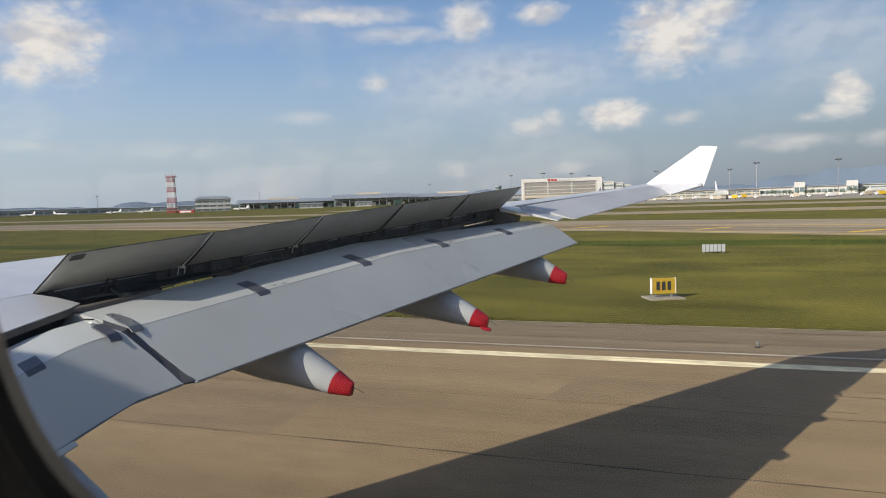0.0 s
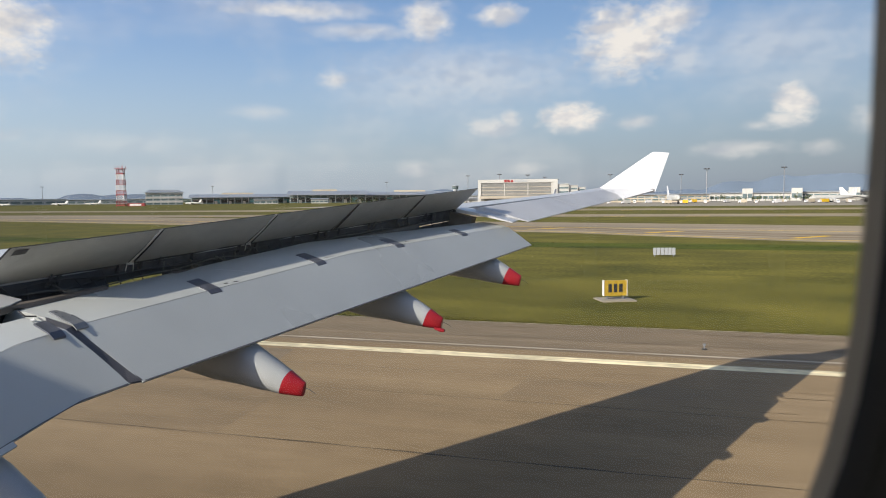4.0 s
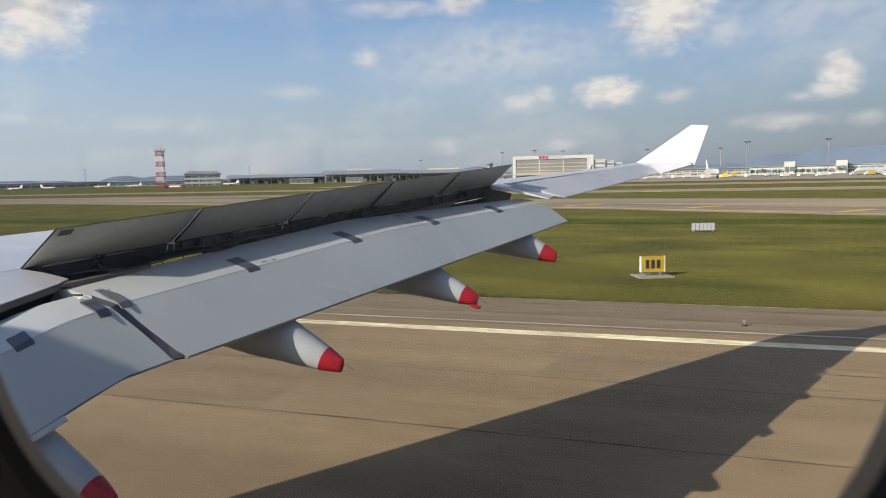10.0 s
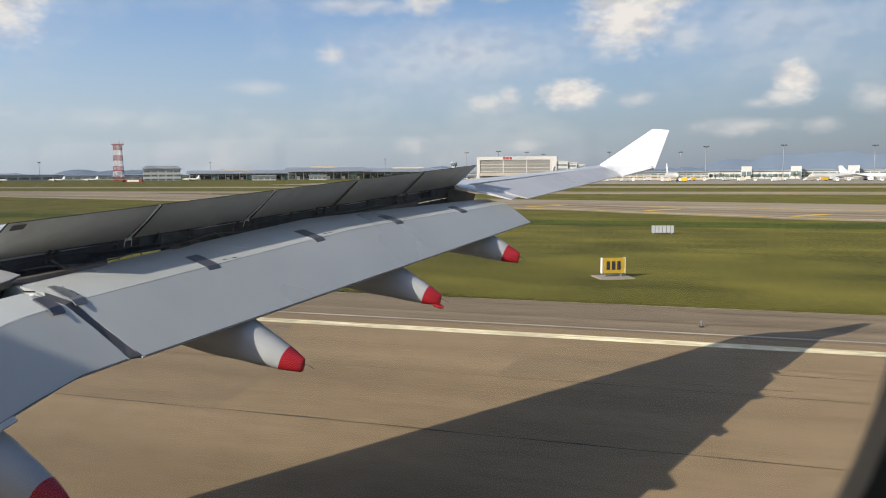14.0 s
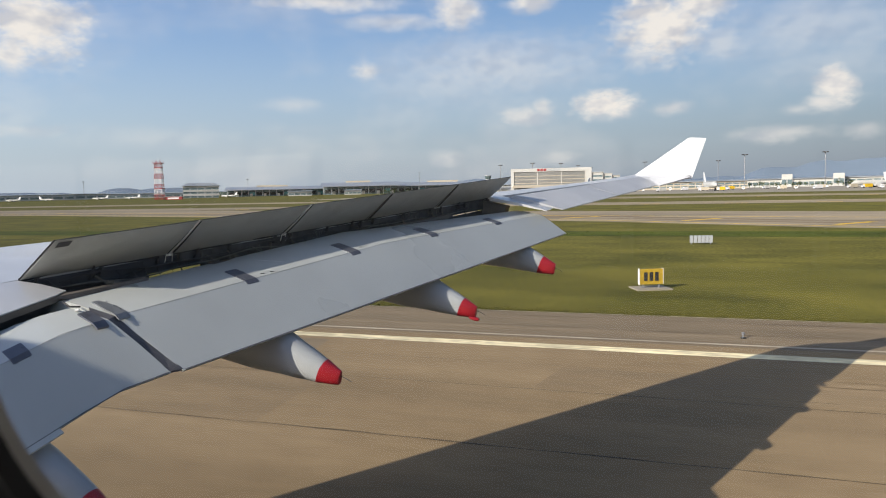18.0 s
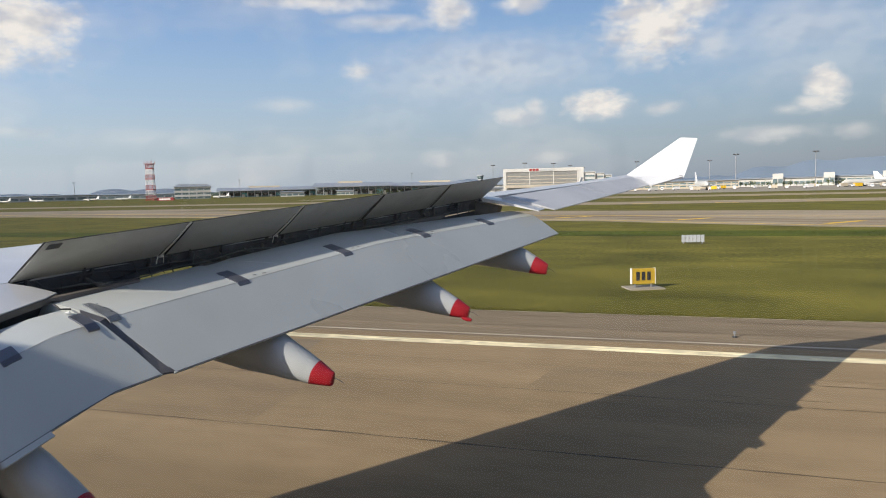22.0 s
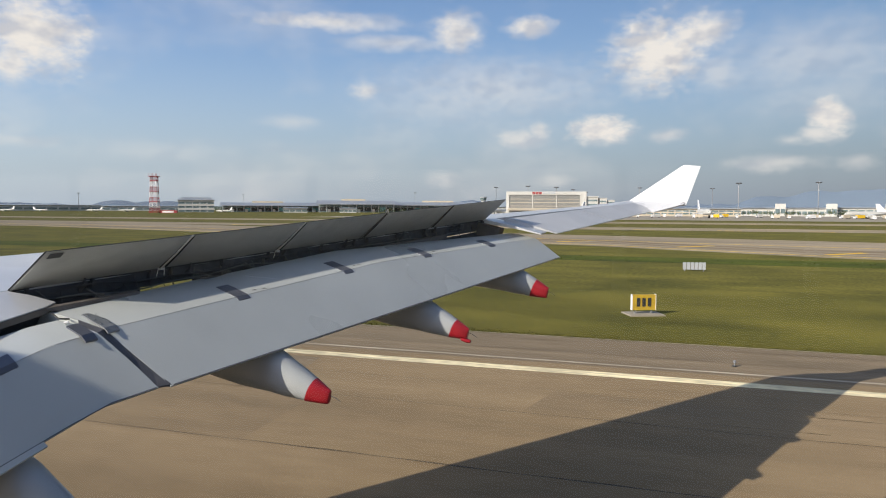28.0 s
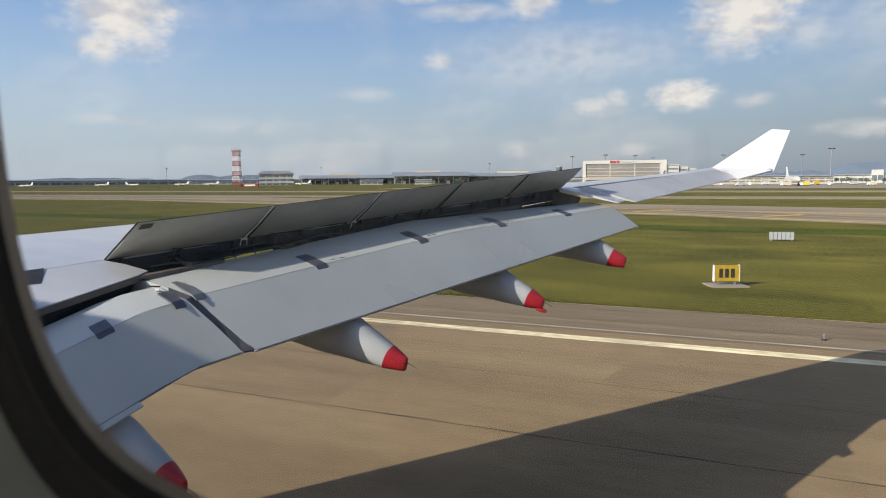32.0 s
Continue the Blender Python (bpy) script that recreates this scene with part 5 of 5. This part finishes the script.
jet(-15.0, 980, 60, 1.0, "white", "white parked airliner, its fin above the wing")
for az, d, hd in ((-50.3, 1500, 10), (-47.4, 1500, 190), (-45.0, 1480, 15), (-42.9, 1450, 12), (-36.2, 1300, 8), (-55.0, 1520, 12)):
    jet(az, d, hd, 0.55, "white", "white airliner parked far off by the pier")


def taxi_sign(x, y, turn, w, mat="sign"):
    root = tagged(empty("guidance_sign", (x, y, 0), turn), "yellow airfield guidance sign on a concrete pad with dark marks", "sign", "guidance signs")
    part("pad", *box_geo(-w * 0.75, w * 0.75, -0.9, 0.9, -0.03, 0.05), "apron", root)
    board = part("board", *box_geo(-w / 2, w / 2, -0.12, 0.12, 0.28, 1.25), mat, root)
    for i in range(3):
        part("mark", *box_geo(-w * 0.32 + i * w * 0.24, -w * 0.32 + i * w * 0.24 + w * 0.15, -0.135, -0.12, 0.5, 1.05), "signblack", board)
    for s in (-1, 1):
        part("end_cap", *box_geo(s * (w / 2 + 0.02) - 0.02, s * (w / 2 + 0.02) + 0.02, -0.14, 0.14, 0.26, 1.28), "mastwhite", board, "white end cap")
        part("leg", *box_geo(s * w * 0.35 - 0.05, s * w * 0.35 + 0.05, -0.05, 0.05, 0, 0.3), "steel", root)


taxi_sign(-2.6, 49.9, 24, 1.5)
taxi_sign(36, 128, 0, 2.6)


def marker_board(x, y, turn):
    root = tagged(empty("marker_board", (x, y, 0), turn), "low pale grey slatted marker board on the grass", "marker", "marker boards")
    for i in range(6):
        part("slat", *box_geo(-1.2 + i * 0.41, -1.2 + i * 0.41 + 0.34, -0.04, 0.04, 0.15, 0.95), "grey", root)
    for z in (0.3, 0.75):
        part("rail", *box_geo(-1.22, 1.22, 0.04, 0.1, z, z + 0.08), "steel", root)
    for s in (-1.0, 1.0):
        part("post", *box_geo(s - 0.05, s + 0.05, 0.04, 0.12, -0.03, 0.9), "steel", root)


marker_board(0.7, 85.7, 12)
marker_board(60, 178, 0)
marker_board(95, 205, 0)


def edge_light(x, y):
    root = tagged(empty("edge_light", (x, y, 0)), "small elevated runway edge light beside the shoulder", "light", "runway edge lights")
    part("base", *tube([(0, 0, -0.01), (0, 0, 0.04)], 0.11, 10), "signblack", root)
    part("stem", *tube([(0, 0, 0.04), (0, 0, 0.16)], 0.025, 6), "steel", root)
    part("lens", *tube([(0, 0, 0.16), (0, 0, 0.20), (0, 0, 0.25)], 0.06, 10), "steel", root)


for i in range(5):
    edge_light(-112 + i * 55 + 4, 35.2)


# hills far beyond the field, one ridge behind another
def ridge(name, az0, az1, d, shape, label):
    n = 90
    v, f = [], []
    for i in range(n + 1):
        az = az0 + (az1 - az0) * i / n
        h = max(0.0, shape(az)) * d * math.tan(radians(1))
        for k, (dd, hh) in enumerate(((0, -1), (40, h * 0.55), (90, h))):
            p = bearing(az, d + dd)
            v.append((p[0], p[1], hh))
        if i:
            a, b = (i - 1) * 3, i * 3
            f += [(a, b, b + 1, a + 1), (a + 1, b + 1, b + 2, a + 2)]
    tagged(part(name, v, f, "woods" if "woods" in name else "hill", None, "", True), label, "hills", "", "structure")


def bumps(az, seed, scale):
    return noise.fractal(Vector((az * scale, seed, 0.3)), 0.8, 2.0, 5)


ridge("backdrop_hills_east", -2, 40, 4500, lambda a: 0.30 + 0.9 * math.exp(-((a - 9.0) / 5.5) ** 2) + 0.9 * math.exp(-((a - 19) / 9) ** 2) + 0.28 * bumps(a, 1.0, 0.45), "forested hills on the horizon, tinted blue-grey for haze")
ridge("backdrop_hills_west", -75, -10, 4400, lambda a: 0.24 + 0.42 * math.exp(-((a + 43.2) / 1.0) ** 2) + 0.38 * math.exp(-((a + 39.5) / 2.4) ** 2) + 0.2 * math.exp(-((a + 50) / 5) ** 2) + 0.62 * math.exp(-((a + 16.5) / 1.6) ** 2) + 0.12 * bumps(a, 4.0, 0.7), "low hills behind the terminal, tinted blue-grey for haze")
ridge("backdrop_woods", -80, 45, 4200, lambda a: 0.22 + 0.08 * bumps(a, 8.0, 1.5), "thin dark line of far woodland")


# trees and shrubs along the sheds: clumps of small leaves on trunks
def tree_row(name, az0, az1, d, count, height, seed, label):
    r = random.Random(seed)
    v, f = [], []
    for i in range(count):
        az = az0 + (az1 - az0) * (i + r.uniform(0.1, 0.9)) / count
        x, y, _ = bearing(az, d + r.uniform(-12, 12))
        h = height * r.uniform(0.6, 1.15)
        gv, gf = tube([(x, y, -0.1), (x, y, h * 0.6)], 0.18, 5)
        f += [tuple(k + len(v) for k in q) for q in gf]
        v += gv
        for j in range(70):
            t, u = r.uniform(0, 2 * math.pi), r.gauss(0, 0.42)
            cx, cy, cz = x + math.cos(t) * abs(u) * h * 0.8, y + math.sin(t) * abs(u) * h * 0.8, h * (0.62 + r.gauss(0, 0.17))
            s = h * r.uniform(0.06, 0.13)
            a = [Vector((r.uniform(-1, 1), r.uniform(-1, 1), r.uniform(-1, 1))).normalized() * s for _ in range(3)]
            b = len(v)
            v += [(cx + p.x, cy + p.y, max(0.1, cz + p.z)) for p in (a[0], a[1], a[2], -a[0] * 0.8)]
            f += [(b, b + 1, b + 2), (b, b + 2, b + 3)]
    tagged(part(name, v, f, "leaf", None), label, "trees", "", "stuff")


tree_row("roadside_trees", 3.2, 22, 900, 60, 7, 2, "row of dark green roadside trees before the sheds")
tree_row("field_trees", -24, -8, 1100, 40, 8, 5, "dark green trees beyond the taxiways")


def vehicle(az, d, turn, length, mat, label, name="service_truck"):
    x, y, _ = bearing(az, d)
    root = tagged(empty(name, (x, y, 0), turn), label, "vehicle", "apron vehicles")
    part("cab", *loft([[(0, -1.1, 0.6), (0, 1.1, 0.6), (0, 1.1, 1.7), (0, -1.1, 1.7)], [(0.5, -1.1, 0.6), (0.5, 1.1, 0.6), (0.5, 1.0, 2.6), (0.5, -1.0, 2.6)], [(2.0, -1.1, 0.6), (2.0, 1.1, 0.6), (2.0, 1.0, 2.7), (2.0, -1.0, 2.7)]]), "mastwhite", root)
    part("cargo_box", *box_geo(2.2, length, -1.2, 1.2, 0.8, 3.4), mat, root)
    part("windscreen", *box_geo(0.12, 0.3, -0.9, 0.9, 1.75, 2.35), "glass", root)
    for xx in (1.0, length - 1.2):
        for s in (-1, 1):
            part("wheel", *tube([(xx, s * 0.9, 0.48), (xx, s * 1.2, 0.48)], 0.48, 12), "tyre", root)


vr = random.Random(21)
for i in range(22):
    vehicle(-6 + i * 1.05 + vr.uniform(-0.3, 0.3), 660 + vr.uniform(-40, 70), vr.choice((0, 180, 90, 30)), vr.uniform(6, 10), vr.choice(("wall", "tan", "grey", "yellow", "wall", "mastwhite")), vr.choice(("white apron service truck", "pale boxed cargo truck on the apron")))
